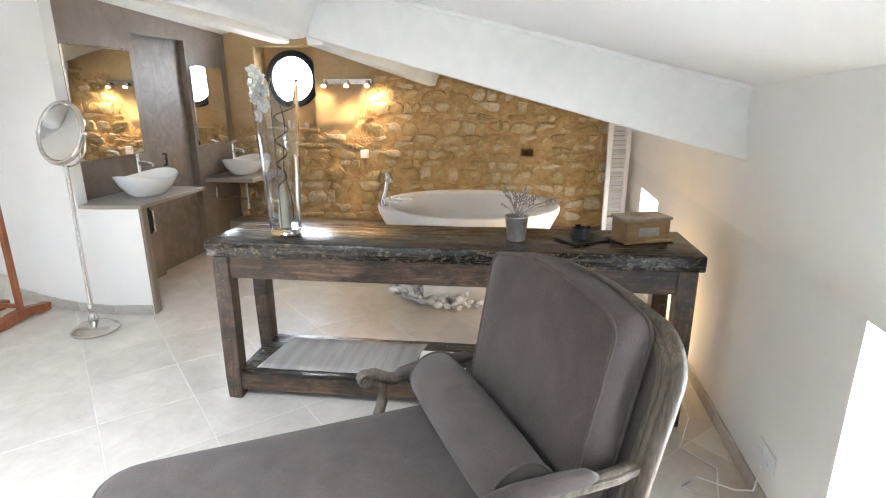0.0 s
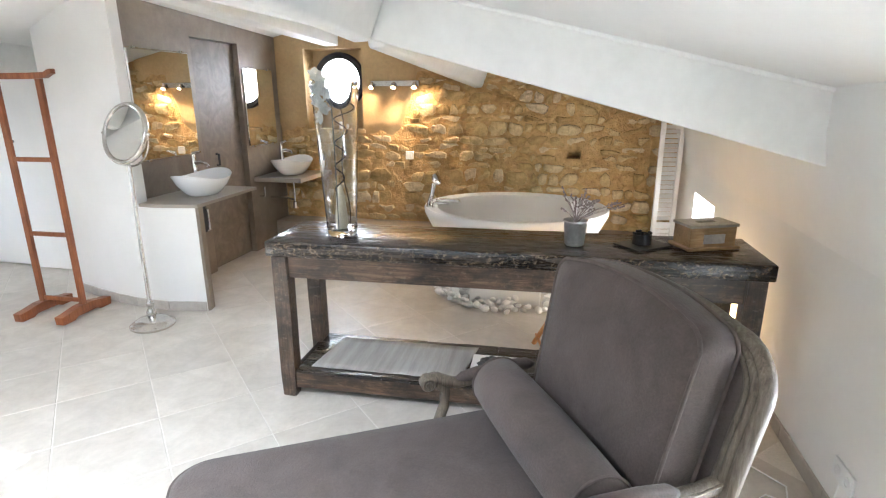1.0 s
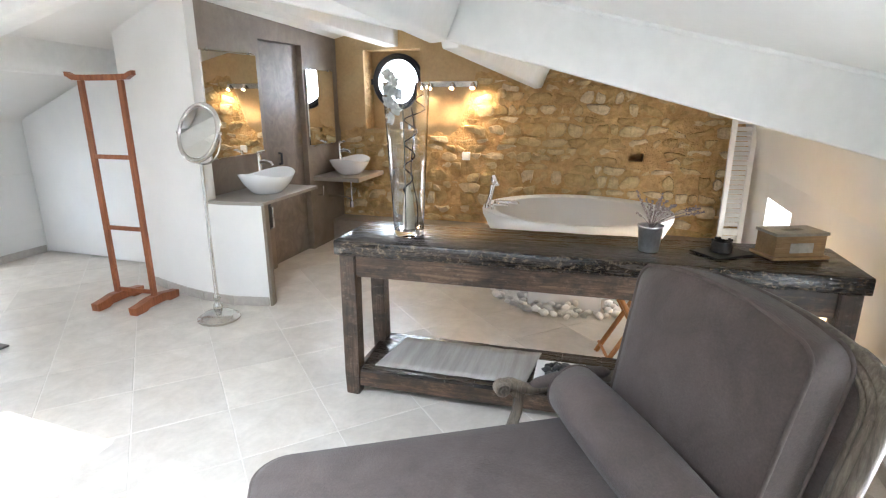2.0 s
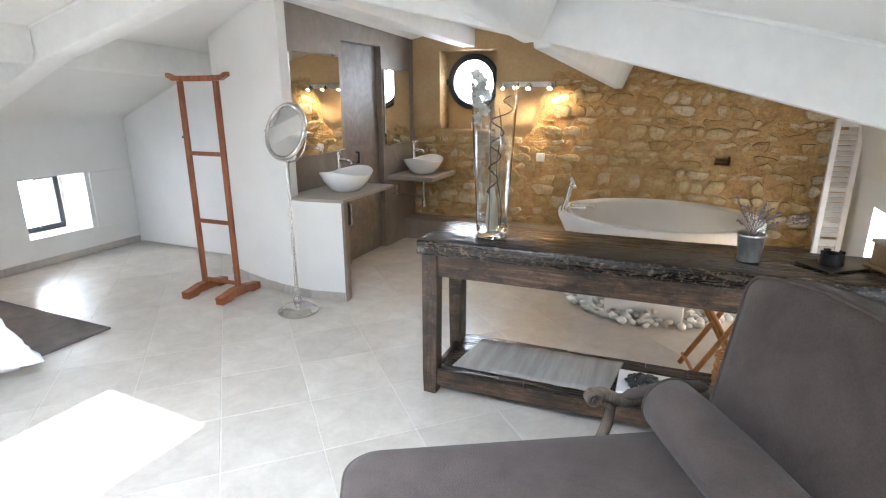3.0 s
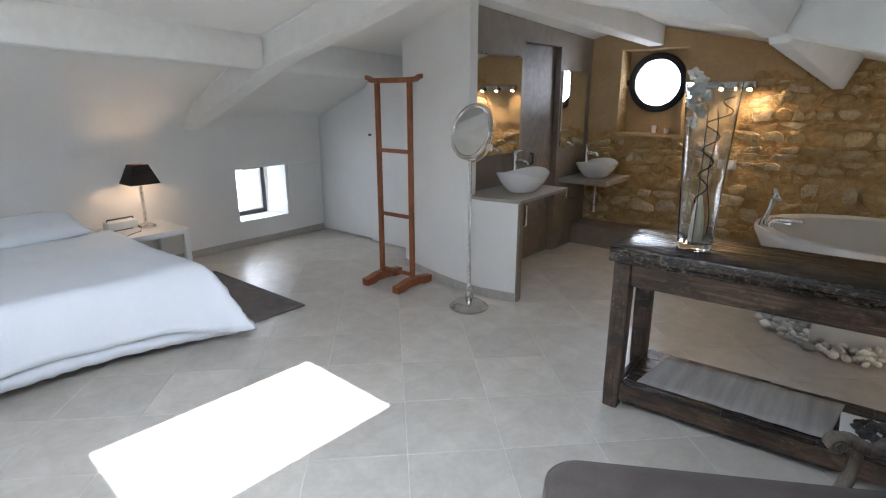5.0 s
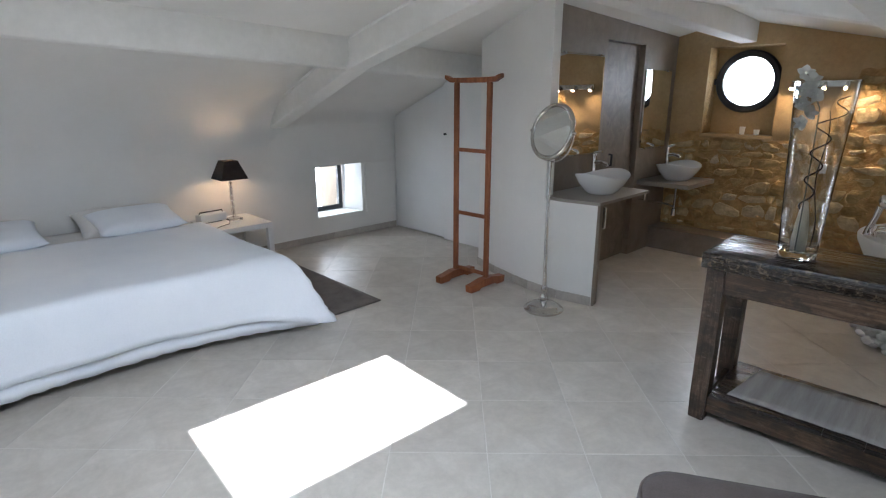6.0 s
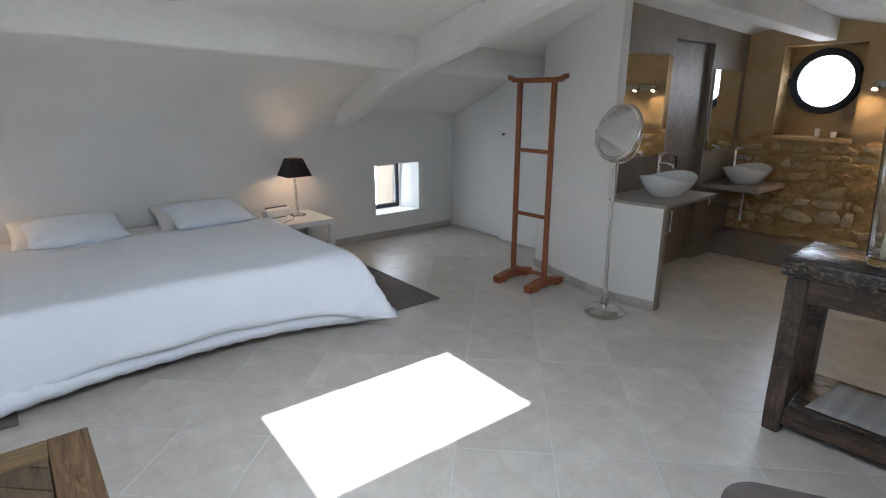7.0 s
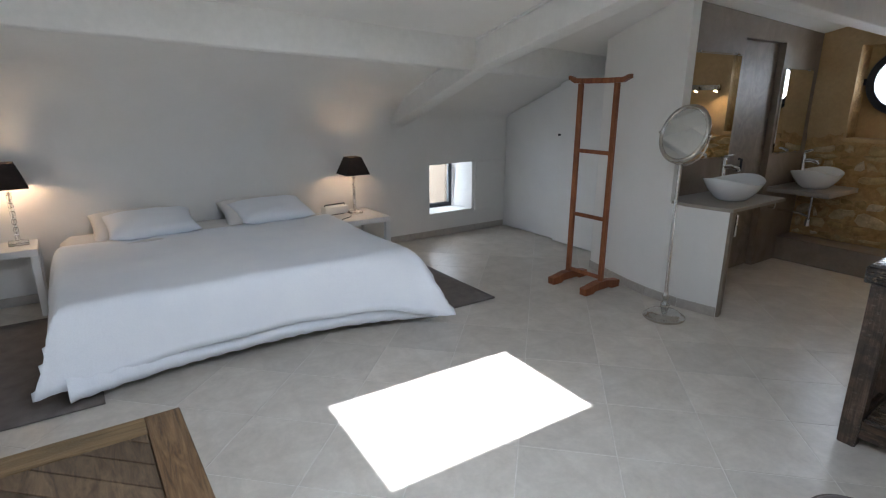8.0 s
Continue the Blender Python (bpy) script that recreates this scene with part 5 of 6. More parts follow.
# ---- round mirror on a stand ----
def build_stand_mirror():
    s = thing("floor_mirror", pose(-2.875, 2.985, 0, 0, 0, 0), "polished nickel floor stand with a round tilting mirror", "mirror")
    part("base", lathe([(0, 0), (0.142, 0), (0.150, 0.008), (0.150, 0.018), (0.140, 0.026), (0.128, 0.030), (0.118, 0.042), (0.095, 0.056), (0.065, 0.064), (0.045, 0.068), (0.03, 0.076), (0, 0.078)], 40), NICKEL, s, "", 40)
    part("collar", lathe([(0, 0.07), (0.026, 0.07), (0.034, 0.095), (0.030, 0.115), (0.019, 0.13), (0.019, 0.15), (0.027, 0.165), (0.024, 0.18), (0.015, 0.20), (0, 0.20)], 24), NICKEL, s, "", 40)
    part("pole", tube([(0, 0, 0.17), (-0.038, 0.045, 0.6), (-0.072, 0.092, 1.122)], [0.0145, 0.013, 0.012], 14), NICKEL, s, "", 60)
    hub = pose(-0.078, 0.108, 1.335, 0, 0, -11)
    arc = [hub @ Vector((0.216 * math.cos(a), 0.0, 0.216 * math.sin(a))) for a in [radians(180 + 180 * i / 24) for i in range(25)]]
    part("yoke", tube(arc, 0.0065, 8), NICKEL, s, "", 60)
    m = hub @ pose(0, 0, 0, 74, 0, 0) @ Matrix.Scale(1.035, 4)
    rim = part("mirror_rim", lathe([(0.174, -0.014), (0.198, -0.014), (0.205, 0.0), (0.198, 0.016), (0.186, 0.021), (0.174, 0.012), (0.174, -0.014)], 56, None, m), NICKEL, s, "", 60)
    part("mirror_glass", lathe([(0, 0.008), (0.17, 0.008), (0.179, 0.004), (0.179, -0.008), (0, -0.008)], 56, None, m), MIRROR, rim)
    for x in (-0.214, 0.214):
        part("pivot_knob", lathe([(0, -0.016), (0.010, -0.013), (0.013, 0), (0.010, 0.013), (0, 0.016)], 16, None, hub @ pose(x, 0, 0, 0, 90, 0)), NICKEL, s, "", 60)


build_stand_mirror()


# ---- bed ----
def build_bed():
    b = thing("bed", pose(0, 0, 0), "low double bed under a white linen bedspread", "bed")
    X0, X1, Y0, Y1, Z = -5.80, -4.02, -0.62, 1.40, 0.50
    part("mattress", box(X0, Y0, 0.10, X1, Y1, Z - 0.02, 0.05, 4), COTTON, b, "", 40)
    part("bed_base", box(X0 + 0.02, Y0 + 0.12, 0.0, X1 - 0.25, Y1 - 0.12, 0.10, 0.01), FRAME, b)
    # bedspread: flat over the top, falling and flaring at three sides
    bm = bmesh.new()
    drop = 0.525
    us = [X0 + 0.40 + (X1 - X0 - 0.40) * i / 30 for i in range(31)] + [X1 + drop * k / 12 for k in range(1, 13)]
    vs = [Y0 - drop * k / 12 for k in range(12, 0, -1)] + [Y0 + (Y1 - Y0) * i / 36 for i in range(37)] + [Y1 + drop * k / 12 for k in range(1, 13)]
    grid = []
    for u in us:
        row = []
        for v in vs:
            dx = max(0.0, u - X1)
            dy = max(0.0, Y0 - v, v - Y1)
            d = max(dx, dy)
            if dx >= dy and dx > 0:
                d *= 1.0 - 0.13 * math.sin(math.pi * min(1.0, max(0.0, (v - Y0) / (Y1 - Y0)))) ** 0.8 - 0.05 * math.exp(-((v - 1.12) / 0.22) ** 2)
            side = -1 if v < Y0 else 1
            fall = d - 0.11 * (1 - math.exp(-d / 0.11))
            edge = 1 - math.exp(-d / 0.09)
            fold = 0.016 * math.sin(5 * v + 1.3 * math.sin(3.1 * v)) + 0.014 * noise.noise(Vector((u * 2, v * 6, 7))) if dx > dy else 0.02 * math.sin(9 * u)
            swing = min(1.0, max(0.0, (v - 0.5) / 1.0)) ** 2
            fx = (0.045 * edge + dx * (0.08 + 0.5 * swing) + fold * edge * d / drop) if dx > 0 else 0.0
            fy = (0.045 * edge + 0.16 * dy + fold * edge * d / drop) if dy > 0 else 0.0
            if dx > 0 and dy > 0:
                fx += 0.10 * min(dx, dy)
                fy += 0.12 * min(dx, dy)
            x = min(u, X1) + fx
            y = min(max(v, Y0), Y1) + side * fy
            z = Z + 0.012 - fall + 0.014 * noise.noise(Vector((u * 2.4, v * 2.4, 0))) + 0.006 * noise.noise(Vector((u * 9, v * 5, 5))) + 0.005 * abs(noise.noise(Vector((u * 3.0 + v, v * 7 - u, 9))))
            row.append(bm.verts.new((x, y, max(0.012, z))))
        grid.append(row)
    for i in range(len(us) - 1):
        for j in range(len(vs) - 1):
            bm.faces.new((grid[i][j], grid[i + 1][j], grid[i + 1][j + 1], grid[i][j + 1]))
    ob = part("bedspread", bm, LINEN, b, "white linen bedspread hanging to the floor", 180)
    mod = ob.modifiers.new("thickness", "SOLIDIFY")
    mod.thickness, mod.offset = 0.012, 1
    # quilted under-blanket that shows below the spread
    bm = bmesh.new()
    rows = []
    for i in range(81):
        k = i / 80
        y = Y0 - 0.06 + (Y1 - Y0 + 0.20) * k
        out = 0.21 * min(1.0, max(0.0, (y - 0.5) / 1.0)) ** 2
        sag = 0.010 * noise.noise(Vector((y * 5, 1, 3))) + 0.012 * noise.noise(Vector((y * 14, 2, 8)))
        flare = 0.10 * min(1.0, max(0.0, (0.1 - y) / 0.8)) ** 2
        x = X1 + 0.058 + out + flare + 0.6 * sag
        z = 0.078 + 0.022 * math.sin(math.pi * k) + 0.3 * sag + 0.004 * math.sin(45 * y + 2 * math.sin(11 * y))
        rows.append([bm.verts.new(p) for p in ((x - 0.14, y, z + 0.13), (x - 0.08, y, z + 0.095), (x - 0.022, y, z + 0.06), (x + 0.010, y, z + 0.02), (x - 0.002, y, z - 0.022), (x - 0.05, y, z - 0.026), (x - 0.12, y, z + 0.01))])
    for p, q in zip(rows, rows[1:]):
        for i in range(6):
            bm.faces.new((p[i], p[i + 1], q[i + 1], q[i]))
    ob = part("quilt_edge", bm, LINEN, b, "puffy white quilt edge", 180)
    mod = ob.modifiers.new("thickness", "SOLIDIFY")
    mod.thickness, mod.offset = 0.012, -1
    # sheet showing at the head
    bm = bmesh.new()
    g = [[bm.verts.new((X0 + 0.02 + 0.5 * i / 10, Y0 - 0.02 + (Y1 - Y0 + 0.04) * j / 30, Z + 0.004 + 0.006 * noise.noise(Vector((i * 0.4, j * 0.3, 2))) - (0.05 if j in (0, 30) else 0))) for j in range(31)] for i in range(11)]
    for i in range(10):
        for j in range(30):
            bm.faces.new((g[i][j], g[i + 1][j], g[i + 1][j + 1], g[i][j + 1]))
    ob = part("sheet", bm, COTTON, b, "", 180)
    mod = ob.modifiers.new("thickness", "SOLIDIFY")
    mod.thickness, mod.offset = 0.012, 1


build_bed()


def pillow_mesh(w, d, t, seed):
    bm = bmesh.new()
    n = 22
    top_v, low_v = {}, {}
    for i in range(n + 1):
        for j in range(n + 1):
            u, v = 2 * i / n - 1, 2 * j / n - 1
            k = max(0.0, (1 - u ** 4) * (1 - v ** 4)) ** 0.55
            pinch = 1 - 0.05 * (1 - abs(u)) * v * v
            x, y = u * w / 2 * (1 - 0.05 * (1 - v * v)) * 1.0, v * d / 2 * (1 - 0.07 * (1 - u * u))
            wob = 0.012 * noise.noise(Vector((u * 2 + seed, v * 2, seed)))
            top_v[i, j] = bm.verts.new((x, y, (t / 2 + wob) * k))
            low_v[i, j] = top_v[i, j] if i in (0, n) or j in (0, n) else bm.verts.new((x, y, -(t / 2) * k * 0.8))
    for i in range(n):
        for j in range(n):
            bm.faces.new((top_v[i, j], top_v[i + 1, j], top_v[i + 1, j + 1], top_v[i, j + 1]))
            bm.faces.new((low_v[i, j], low_v[i, j + 1], low_v[i + 1, j + 1], low_v[i + 1, j]))
    return bm


for y, back in ((-0.02, False), (0.95, False), (-0.11, True), (0.87, True)):
    if back:
        m = pose(-5.66, y, 0.572, 0, 22, 0)
        mat, lab = COTTON, "cream cotton pillow leaning on the wall"
    else:
        m = pose(-5.53, y, 0.60, 0, 14, 3)
        mat, lab = LINEN, "white linen pillow propped at the bed head"
    single("pillow", pillow_mesh(0.42, 0.66, 0.15, y), mat, lab, "pillow", m, group="bed pillows", smooth=180)


# ---- bedside tables, lamps, rugs ----
def bedside(x0, y0, x1, y1, z):
    t = thing("bedside_table", pose((x0 + x1) / 2, (y0 + y1) / 2, 0), "white lacquered square bedside table", "side table", group="bedside tables")
    hx, hy = (x1 - x0) / 2, (y1 - y0) / 2
    part("tabletop", box(-hx, -hy, z - 0.05, hx, hy, z, 0.003), SATIN, t)
    for sx in (-1, 1):
        for sy in (-1, 1):
            part("leg", box(sx * hx - sx * 0.05, sy * hy - sy * 0.05, 0, sx * hx, sy * hy, z - 0.05, 0.003), SATIN, t)
    return t


bedside(-5.83, 1.47, -5.28, 2.02, 0.455)
bedside(-5.83, -1.37, -5.48, -0.775, 0.515)


def lamp(m):
    l = thing("table_lamp", m, "crystal column table lamp with a dark brown shade, lit", "lamp", group="bedside lamps")
    part("foot", box(-0.062, -0.062, 0, 0.062, 0.062, 0.018, 0.003), CRYSTAL, l)
    for z in range(6):
        zz = 0.022 + z * 0.052
        part("crystal_bead", lathe([(0.004, zz), (0.015, zz + 0.006), (0.017, zz + 0.02), (0.015, zz + 0.034), (0.004, zz + 0.04)], 8), CRYSTAL, l)
        part("ring", lathe([(0.004, zz + 0.04), (0.020, zz + 0.041), (0.020, zz + 0.049), (0.004, zz + 0.05)], 16), CHROME, l)
    part("stem", tube([(0, 0, 0.018), (0, 0, 0.42)], 0.004, 8), CHROME, l)
    bm = bmesh.new()
    rows = []
    for r, z in ((0.125, 0.36), (0.065, 0.515), (0.062, 0.515), (0.122, 0.36)):
        rows.append([bm.verts.new((r * a, r * b, z)) for a, b in ((-1, -1), (1, -1), (1, 1), (-1, 1))])
    rows.append(rows[0])
    for a, b in zip(rows, rows[1:]):
        for i in range(4):
            bm.faces.new((a[i], a[(i + 1) % 4], b[(i + 1) % 4], b[i]))
    shade = part("shade", bm, SHADE, l, "dark brown cloth pyramid shade")
    part("bulb", lathe([(0, 0.40), (0.014, 0.405), (0.022, 0.43), (0.018, 0.45), (0, 0.462)], 16), GLOW, shade, "", 60)
    return l


first = lamp(pose(-5.62, 1.80, 0.456) @ Matrix.Diagonal((1.0, 1.0, 1.08, 1)))
copy_thing(first, pose(-5.705, -0.89, 0.516, 0, 0, 4) @ Matrix.Diagonal((1.0, 1.0, 1.08, 1)))
for x, y, z in ((-5.62, 1.80, 0.915), (-5.705, -0.89, 0.98)):
    d = bpy.data.lights.new("lamp_bulb", "POINT")
    d.energy, d.color, d.shadow_soft_size = 1.15, (1.0, 0.62, 0.35), 0.025
    new("lamp_bulb", d).location = (x, y, z - 0.015)
ck = thing("clock_radio", pose(-5.67, 1.61, 0.456, 0, 0, 8), "small white clock radio on the bedside table", "clock radio")
radio = part("radio_body", box(-0.05, -0.13, 0.006, 0.05, 0.13, 0.082, 0.012, 3), PLASTIC, ck)
part("carry_bar", tube([(0, -0.115, 0.08), (0, -0.11, 0.098), (0, 0.11, 0.098), (0, 0.115, 0.08)], 0.006, 8), FRAME, radio, "", 60)
part("feet", box(-0.04, -0.08, 0, 0.04, 0.08, 0.006), FRAME, ck)
single("lamp_cable", tube([(-5.58, 1.74, 0.46), (-5.45, 1.68, 0.46), (-5.38, 1.56, 0.461), (-5.30, 1.50, 0.460), (-5.276, 1.49, 0.452), (-5.272, 1.49, 0.3)], 0.003, 6), FRAME, "thin dark lamp cable over the table edge", "cable", smooth=180)


def rug(x0, y0, x1, y1, ang=0.0):
    cx, cy = (x0 + x1) / 2, (y0 + y1) / 2
    bm = bmesh.new()
    nx, ny = 24, 14
    hx, hy = (x1 - x0) / 2, (y1 - y0) / 2
    g = [[bm.verts.new((-hx + 2 * hx * i / nx, -hy + 2 * hy * j / ny, 0.012 + 0.002 * noise.noise(Vector((i * 0.4, j * 0.4, x0))))) for j in range(ny + 1)] for i in range(nx + 1)]
    for i in range(nx):
        for j in range(ny):
            bm.faces.new((g[i][j], g[i + 1][j], g[i + 1][j + 1], g[i][j + 1]))
    ob = single("rug", bm, RUG, "flat dark brown woven bedside rug", "rug", pose(cx, cy, 0, 0, 0, ang), group="bedside rugs", smooth=180)
    mod = ob.modifiers.new("thickness", "SOLIDIFY")
    mod.thickness, mod.offset = 0.010, -1


rug(-5.25, 1.50, -3.89, 2.20)
rug(-5.40, -1.75, -3.84, -0.53)


# ---- oak low chest in the foreground ----
def build_chest():
    X0, X1, Y0, Y1, Z = -2.69, -1.75, -1.25, -0.305, 0.50
    c = thing("low_oak_table", pose((X0 + X1) / 2, (Y0 + Y1) / 2, 0), "low square oak table with a parquet-panelled top", "coffee table")
    hx, hy = (X1 - X0) / 2, (Y1 - Y0) / 2
    w = 0.115
    part("top_frame", box(-hx, -hy + w, Z - 0.04, -hx + w, hy - w, Z, 0.004), OAK_Y, c)
    part("top_frame", box(hx - w, -hy + w, Z - 0.04, hx, hy - w, Z, 0.004), OAK_Y, c)
    part("top_frame", box(-hx, hy - w, Z - 0.04, hx, hy, Z, 0.004), OAK, c)
    part("top_frame", box(-hx, -hy, Z - 0.04, hx, -hy + w, Z, 0.004), OAK, c)
    span = hx - w
    part("panel_back", box(-span - 0.01, -span - 0.01, Z - 0.039, span + 0.01, span + 0.01, Z - 0.0305), OAK_D, c)
    k = -span * 1.5
    while k < span * 1.5:
        bm = box(-span * 1.6, k + 0.001, Z - 0.03, span * 1.6, k + 0.088, Z - 0.002, 0.002, 1, None, pose(0, 0, 0, 0, 0, 45))
        for co, no in (((span - 0.001, 0, 0), (1, 0, 0)), ((-span + 0.001, 0, 0), (-1, 0, 0)), ((0, span - 0.001, 0), (0, 1, 0)), ((0, -span + 0.001, 0), (0, -1, 0))):
            bmesh.ops.bisect_plane(bm, geom=bm.verts[:] + bm.edges[:] + bm.faces[:], plane_co=co, plane_no=no, clear_outer=True)
        if len(bm.faces) > 3:
            part("parquet_strip", bm, OAK_D, c)
        k += 0.09
    for sx in (-1, 1):
        for sy in (-1, 1):
            part("leg", box(sx * (hx - 0.09), sy * (hy - 0.09), 0, sx * (hx - 0.02), sy * (hy - 0.02), Z - 0.04, 0.005), OAK, c)
    for sy in (-1, 1):
        part("apron", box(-hx + 0.09, sy * (hy - 0.045) - 0.012, Z - 0.13, hx - 0.09, sy * (hy - 0.045) + 0.012, Z - 0.04, 0.003), OAK, c)
        part("apron", box(sy * (hx - 0.045) - 0.012, -hy + 0.09, Z - 0.13, sy * (hx - 0.045) + 0.012, hy - 0.09, Z - 0.04, 0.003), OAK_Y, c)


build_chest()

# ---- white louvred shutter leaning in the far corner, socket and cable by the wall ----
lv = thing("louvred_shutter", pose(0.76, 5.18, 0.0, 0, 0, 8), "white louvred shutter standing in the corner", "shutter")
for x in (0.0, 0.165):
    part("stile", box(x - 0.02, -0.016, 0.005, x + 0.02, 0.016, 1.40, 0.003), SATIN, lv)
for z in (0.04, 0.40, 1.37):
    part("rail", box(0.02, -0.014, z - 0.03, 0.145, 0.014, z + 0.03, 0.003), SATIN, lv)
for k in range(31):
    z = 0.095 + 0.0415 * k
    if abs(z - 0.40) < 0.05 or z > 1.33:
        continue
    part("louvre", box(-0.0625, -0.021, -0.003, 0.0625, 0.021, 0.003, 0.001, 1, None, pose(0.0825, 0, z, 48, 0, 0)), SATIN, lv)
ws = thing("wall_outlet", pose(XE - 0.001, 1.93, 0.22), "white double outlet on the low wall", "socket")
op = part("plate", box(-0.010, -0.075, -0.04, 0.0, 0.075, 0.04, 0.003), PLASTIC, ws)
for y in (-0.036, 0.036):
    part("socket_ring", lathe([(0.016, 0), (0.021, 0), (0.021, 0.004), (0.016, 0.004), (0.016, 0)], 18, None, pose(-0.010, y, 0, 0, -90, 0)), PLASTIC, op)
single("floor_cable", tube([(0.985, 1.93, 0.18), (0.975, 1.94, 0.05), (0.93, 1.99, 0.006), (0.8, 2.05, 0.005), (0.72, 1.98, 0.005), (0.84, 1.90, 0.005), (0.90, 2.12, 0.005), (0.78, 2.25, 0.005), (0.88, 2.5, 0.005), (0.92, 3.1, 0.005), (0.9, 3.35, 0.006)], 0.0035, 6), PLASTIC, "white electric cable looped on the floor", "cable", smooth=180)
ul = thing("floor_uplight", pose(0.88, 3.42, 0), "small white floor lamp glowing warm beside the wall", "lamp")
part("lamp_foot", lathe([(0, 0), (0.06, 0), (0.062, 0.01), (0.02, 0.02), (0.012, 0.05), (0, 0.05)], 24), PLASTIC, ul, "", 40)
part("lamp_shade", lathe([(0.05, 0.06), (0.065, 0.2), (0.062, 0.2), (0.047, 0.06), (0.05, 0.06)], 24), SATIN, ul, "", 40)
part("bulb", lathe([(0, 0.05), (0.015, 0.06), (0.022, 0.10), (0.012, 0.13), (0, 0.135)], 16), GLOW, ul, "", 60)
d = bpy.data.lights.new("uplight_bulb", "POINT")
d.energy, d.color, d.shadow_soft_size = 1.2, (1.0, 0.64, 0.27), 0.09
new("uplight_bulb", d).location = (0.87, 3.40, 0.27)


# ---- stones of the gable wall ----
def stone_mesh(corners, seed):
    """A rough stone over an irregular quadrangle in the wall's plane, centred on its own origin."""
    rr = random.Random(seed)
    cx = sum(p[0] for p in corners) / 4
    cz = sum(p[1] for p in corners) / 4
    out = []
    for i in range(4):
        (xa, za), (xb, zb) = corners[i], corners[(i + 1) % 4]
        for k in (0.15, 0.5, 0.85) if abs(xb - xa) > 0.10 else (0.26, 0.74):
            out.append((xa + (xb - xa) * k - cx + rr.uniform(-0.012, 0.012), za + (zb - za) * k - cz + rr.uniform(-0.009, 0.009)))
    n = len(out)
    d = rr.uniform(0.010, 0.046)
    tilt_x, tilt_z = rr.uniform(-0.14, 0.14), rr.uniform(-0.28, 0.10)
    bm = bmesh.new()
    rings = []
    for s, y in ((1.0, 0.012), (0.985, -0.5 * d), (0.88, -0.92 * d), (0.5, -d)):
        row = []
        for x, z in out:
            bulge = 0.006 * rr.uniform(-1, 1) if y < 0 else 0.0
            row.append(bm.verts.new((x * s, y + bulge + (tilt_x * x + tilt_z * z) * (1 if y < 0 else 0), z * s)))
        rings.append(row)
    for a, b in zip(rings, rings[1:]):
        for i in range(n):
            bm.faces.new((a[i], a[(i + 1) % n], b[(i + 1) % n], b[i]))
    bm.faces.new(rings[-1])
    bmesh.ops.recalc_face_normals(bm, faces=bm.faces)
    me = bpy.data.meshes.new("stone")
    bm.to_mesh(me)
    bm.free()
    me.shade_smooth()
    me.set_sharp_from_angle(angle=radians(38))
    me.materials.append(STONE)
    return me, cx, cz


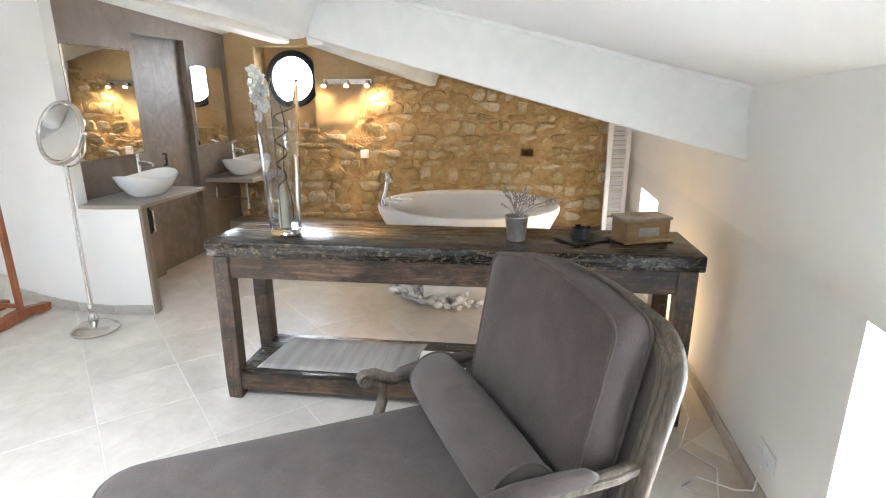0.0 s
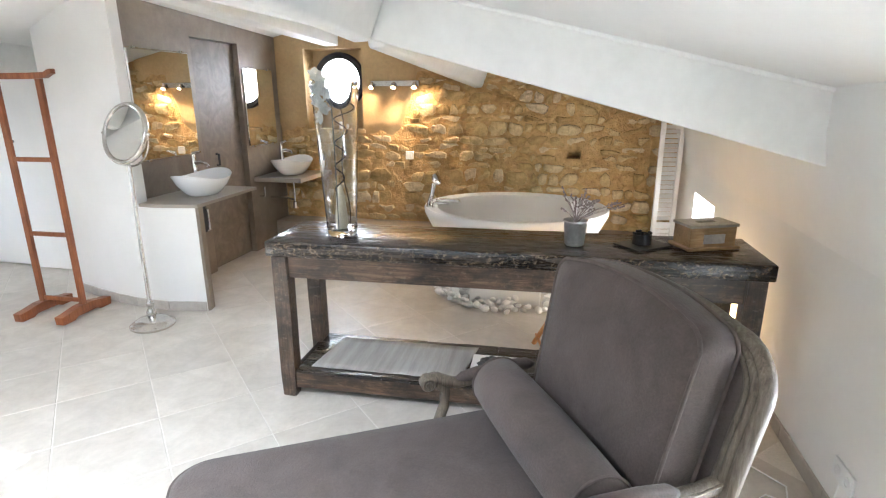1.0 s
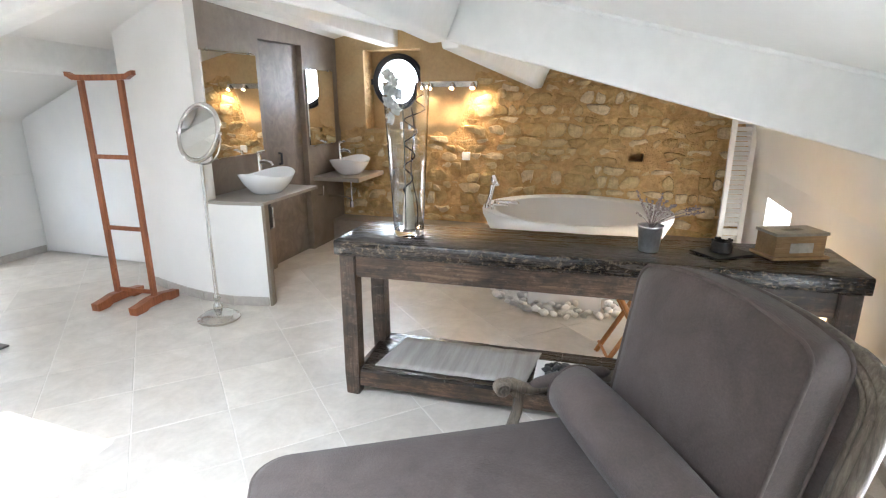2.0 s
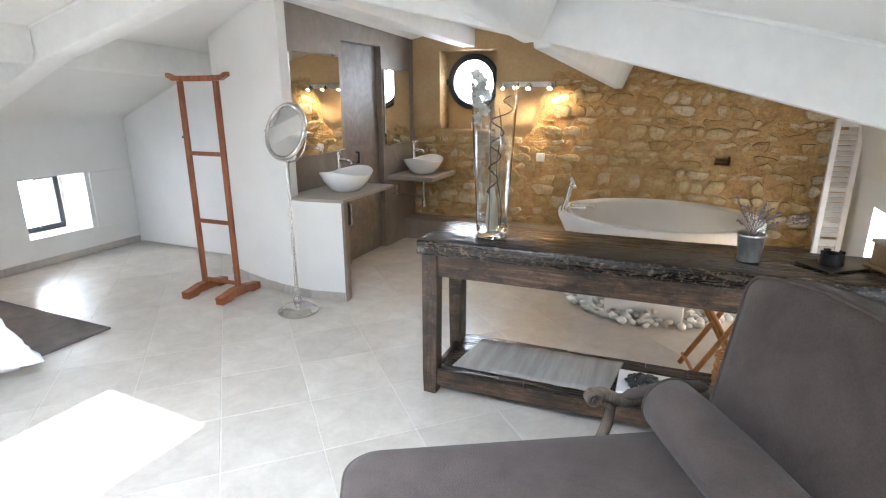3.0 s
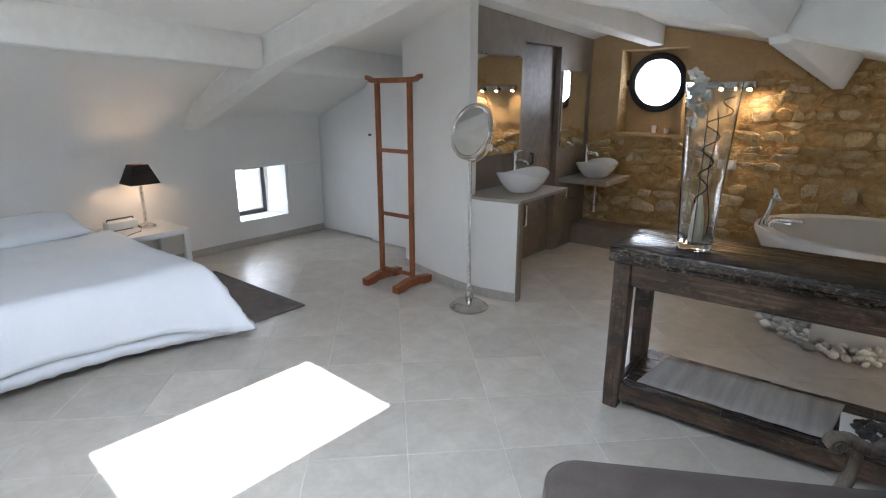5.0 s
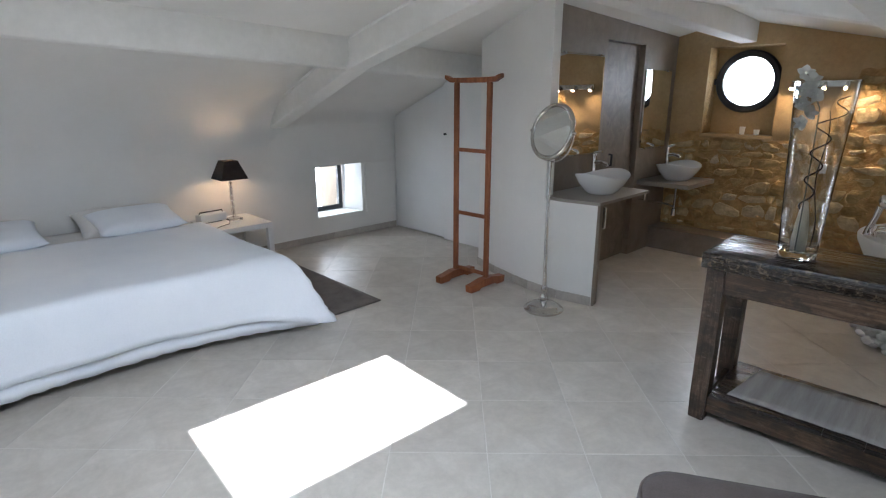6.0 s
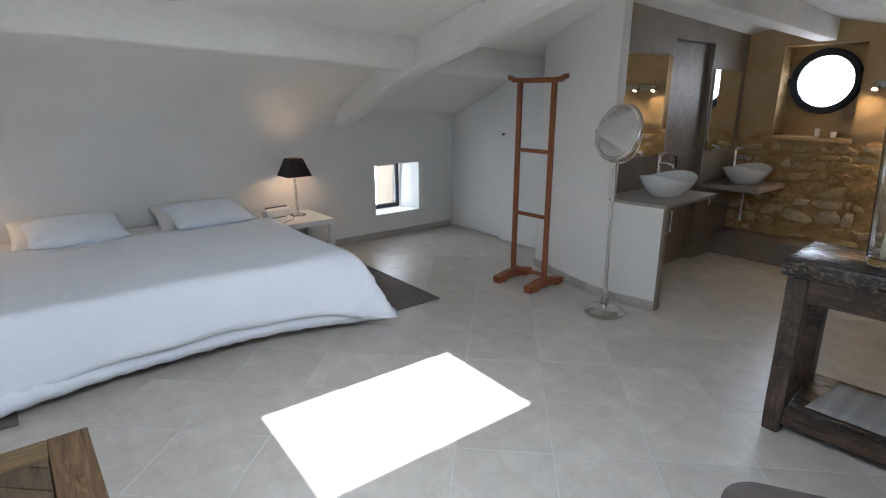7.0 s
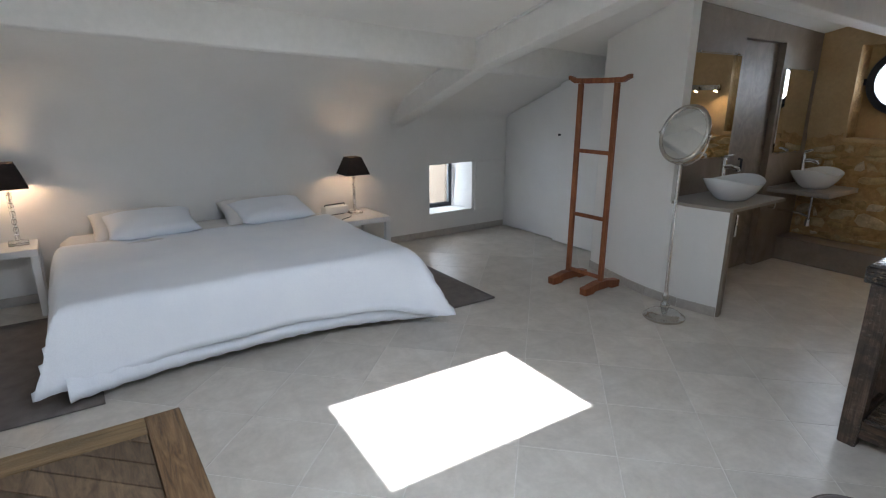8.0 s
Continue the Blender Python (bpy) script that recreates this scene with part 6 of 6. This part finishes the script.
def lay_stones():
    rr = random.Random(21)
    lines = [0.245]
    while lines[-1] < 2.1:
        lines.append(lines[-1] + rr.choice((0.055, 0.07, 0.085, 0.10, 0.125, 0.15)))
    def wave(k, x):
        return lines[k] + 0.03 * noise.noise(Vector((x * 1.7, k * 0.6, 0.5))) + 0.022 * noise.noise(Vector((x * 5, k * 3.3, 4)))
    count, laid = 0, []
    for k in range(len(lines) - 1):
        h = lines[k + 1] - lines[k]
        x = XG + 0.02
        while x < 0.93:
            w = min(rr.uniform(0.06, 0.27), 3.0 * h)
            skew0, skew1 = rr.uniform(-0.024, 0.024), rr.uniform(-0.024, 0.024)
            g = rr.uniform(0.002, 0.012)
            xa, xb = x + g, x + w - g
            x += w
            q = [(xa - skew0, wave(k, xa) + g), (xb - skew1, wave(k, xb) + g), (xb + skew1, wave(k + 1, xb) - g), (xa + skew0, wave(k + 1, xa) - g)]
            if rr.random() < 0.38:
                i = rr.randrange(4)
                q[i] = (q[i][0] * 0.7 + 0.3 * (xa + xb) / 2, q[i][1] * 0.55 + 0.45 * (q[(i + 2) % 4][1]))
            cx, cz = (xa + xb) / 2, lines[k] + h / 2
            if q[2][1] > ceil_z(cx, YN) - 0.01 or max(xb, q[2][0]) > 0.99:
                continue
            if cx < -1.25 and cz + 0.3 * h > plaster_foot(cx):
                continue
            if xa < 0.10 and xb > -0.09 and q[0][1] < 1.05 and q[3][1] > 0.93:
                continue
            if rr.random() < 0.10:
                continue
            laid.append((q, count))
            count += 1
    # the stretch nearest the room's middle is laid stone by stone, the rest joined
    laid.sort(key=lambda s: abs(s[0][0][0] + 0.9))
    rest = bmesh.new()
    for i, (q, seed) in enumerate(laid):
        me, mx, mz = stone_mesh(q, seed)
        if i < 300:
            ob = new("stone", me)
            ob.parent = WALL_N
            ob.matrix_basis = pose(mx, YN, mz)
        else:
            me.transform(pose(mx, YN, mz))
            rest.from_mesh(me)
            bpy.data.meshes.remove(me)
    if len(rest.verts):
        ob = link_mesh("stone", rest, STONE, 38)
        ob.parent = WALL_N
        tagged(ob, "", "", "", "stuff")


lay_stones()


# ---- floor tiles, laid at 45 degrees ----
def lay_tiles():
    S = 0.45
    g = 0.0024
    bm = box(-S / 2 + g, -S / 2 + g, -0.02, S / 2 - g, S / 2 - g, 0.0, 0.0015, 1)
    me = bpy.data.meshes.new("floor_tile")
    bm.to_mesh(me)
    me.materials.append(TILE)
    far = []
    step = S * math.sqrt(2)
    for i in range(-14, 15):
        for j in range(-14, 15):
            sm, df = -0.02 + (i + 0.5) * step, 3.38 + (j + 0.5) * step
            x, y = (sm - df) / 2, (sm + df) / 2
            if XW - 0.05 < x < XE + 0.05 and YS - 0.05 < y < YN + 0.05:
                if y > -0.9:
                    ob = new("tile", me)
                    ob.parent = FLOOR
                    ob.matrix_basis = pose(x, y, 0, 0, 0, 45 + 90 * ((i * 7 + j * 3) % 4))
                else:
                    far.append((x, y))
    rest = bmesh.new()
    for x, y in far:
        box(-S / 2 + g, -S / 2 + g, -0.02, S / 2 - g, S / 2 - g, 0.0, 0, 1, rest, pose(x, y, 0, 0, 0, 45))
    ob = link_mesh("tiles_behind", rest, TILE)
    ob.parent = FLOOR
    ob["kind"] = "stuff"


lay_tiles()
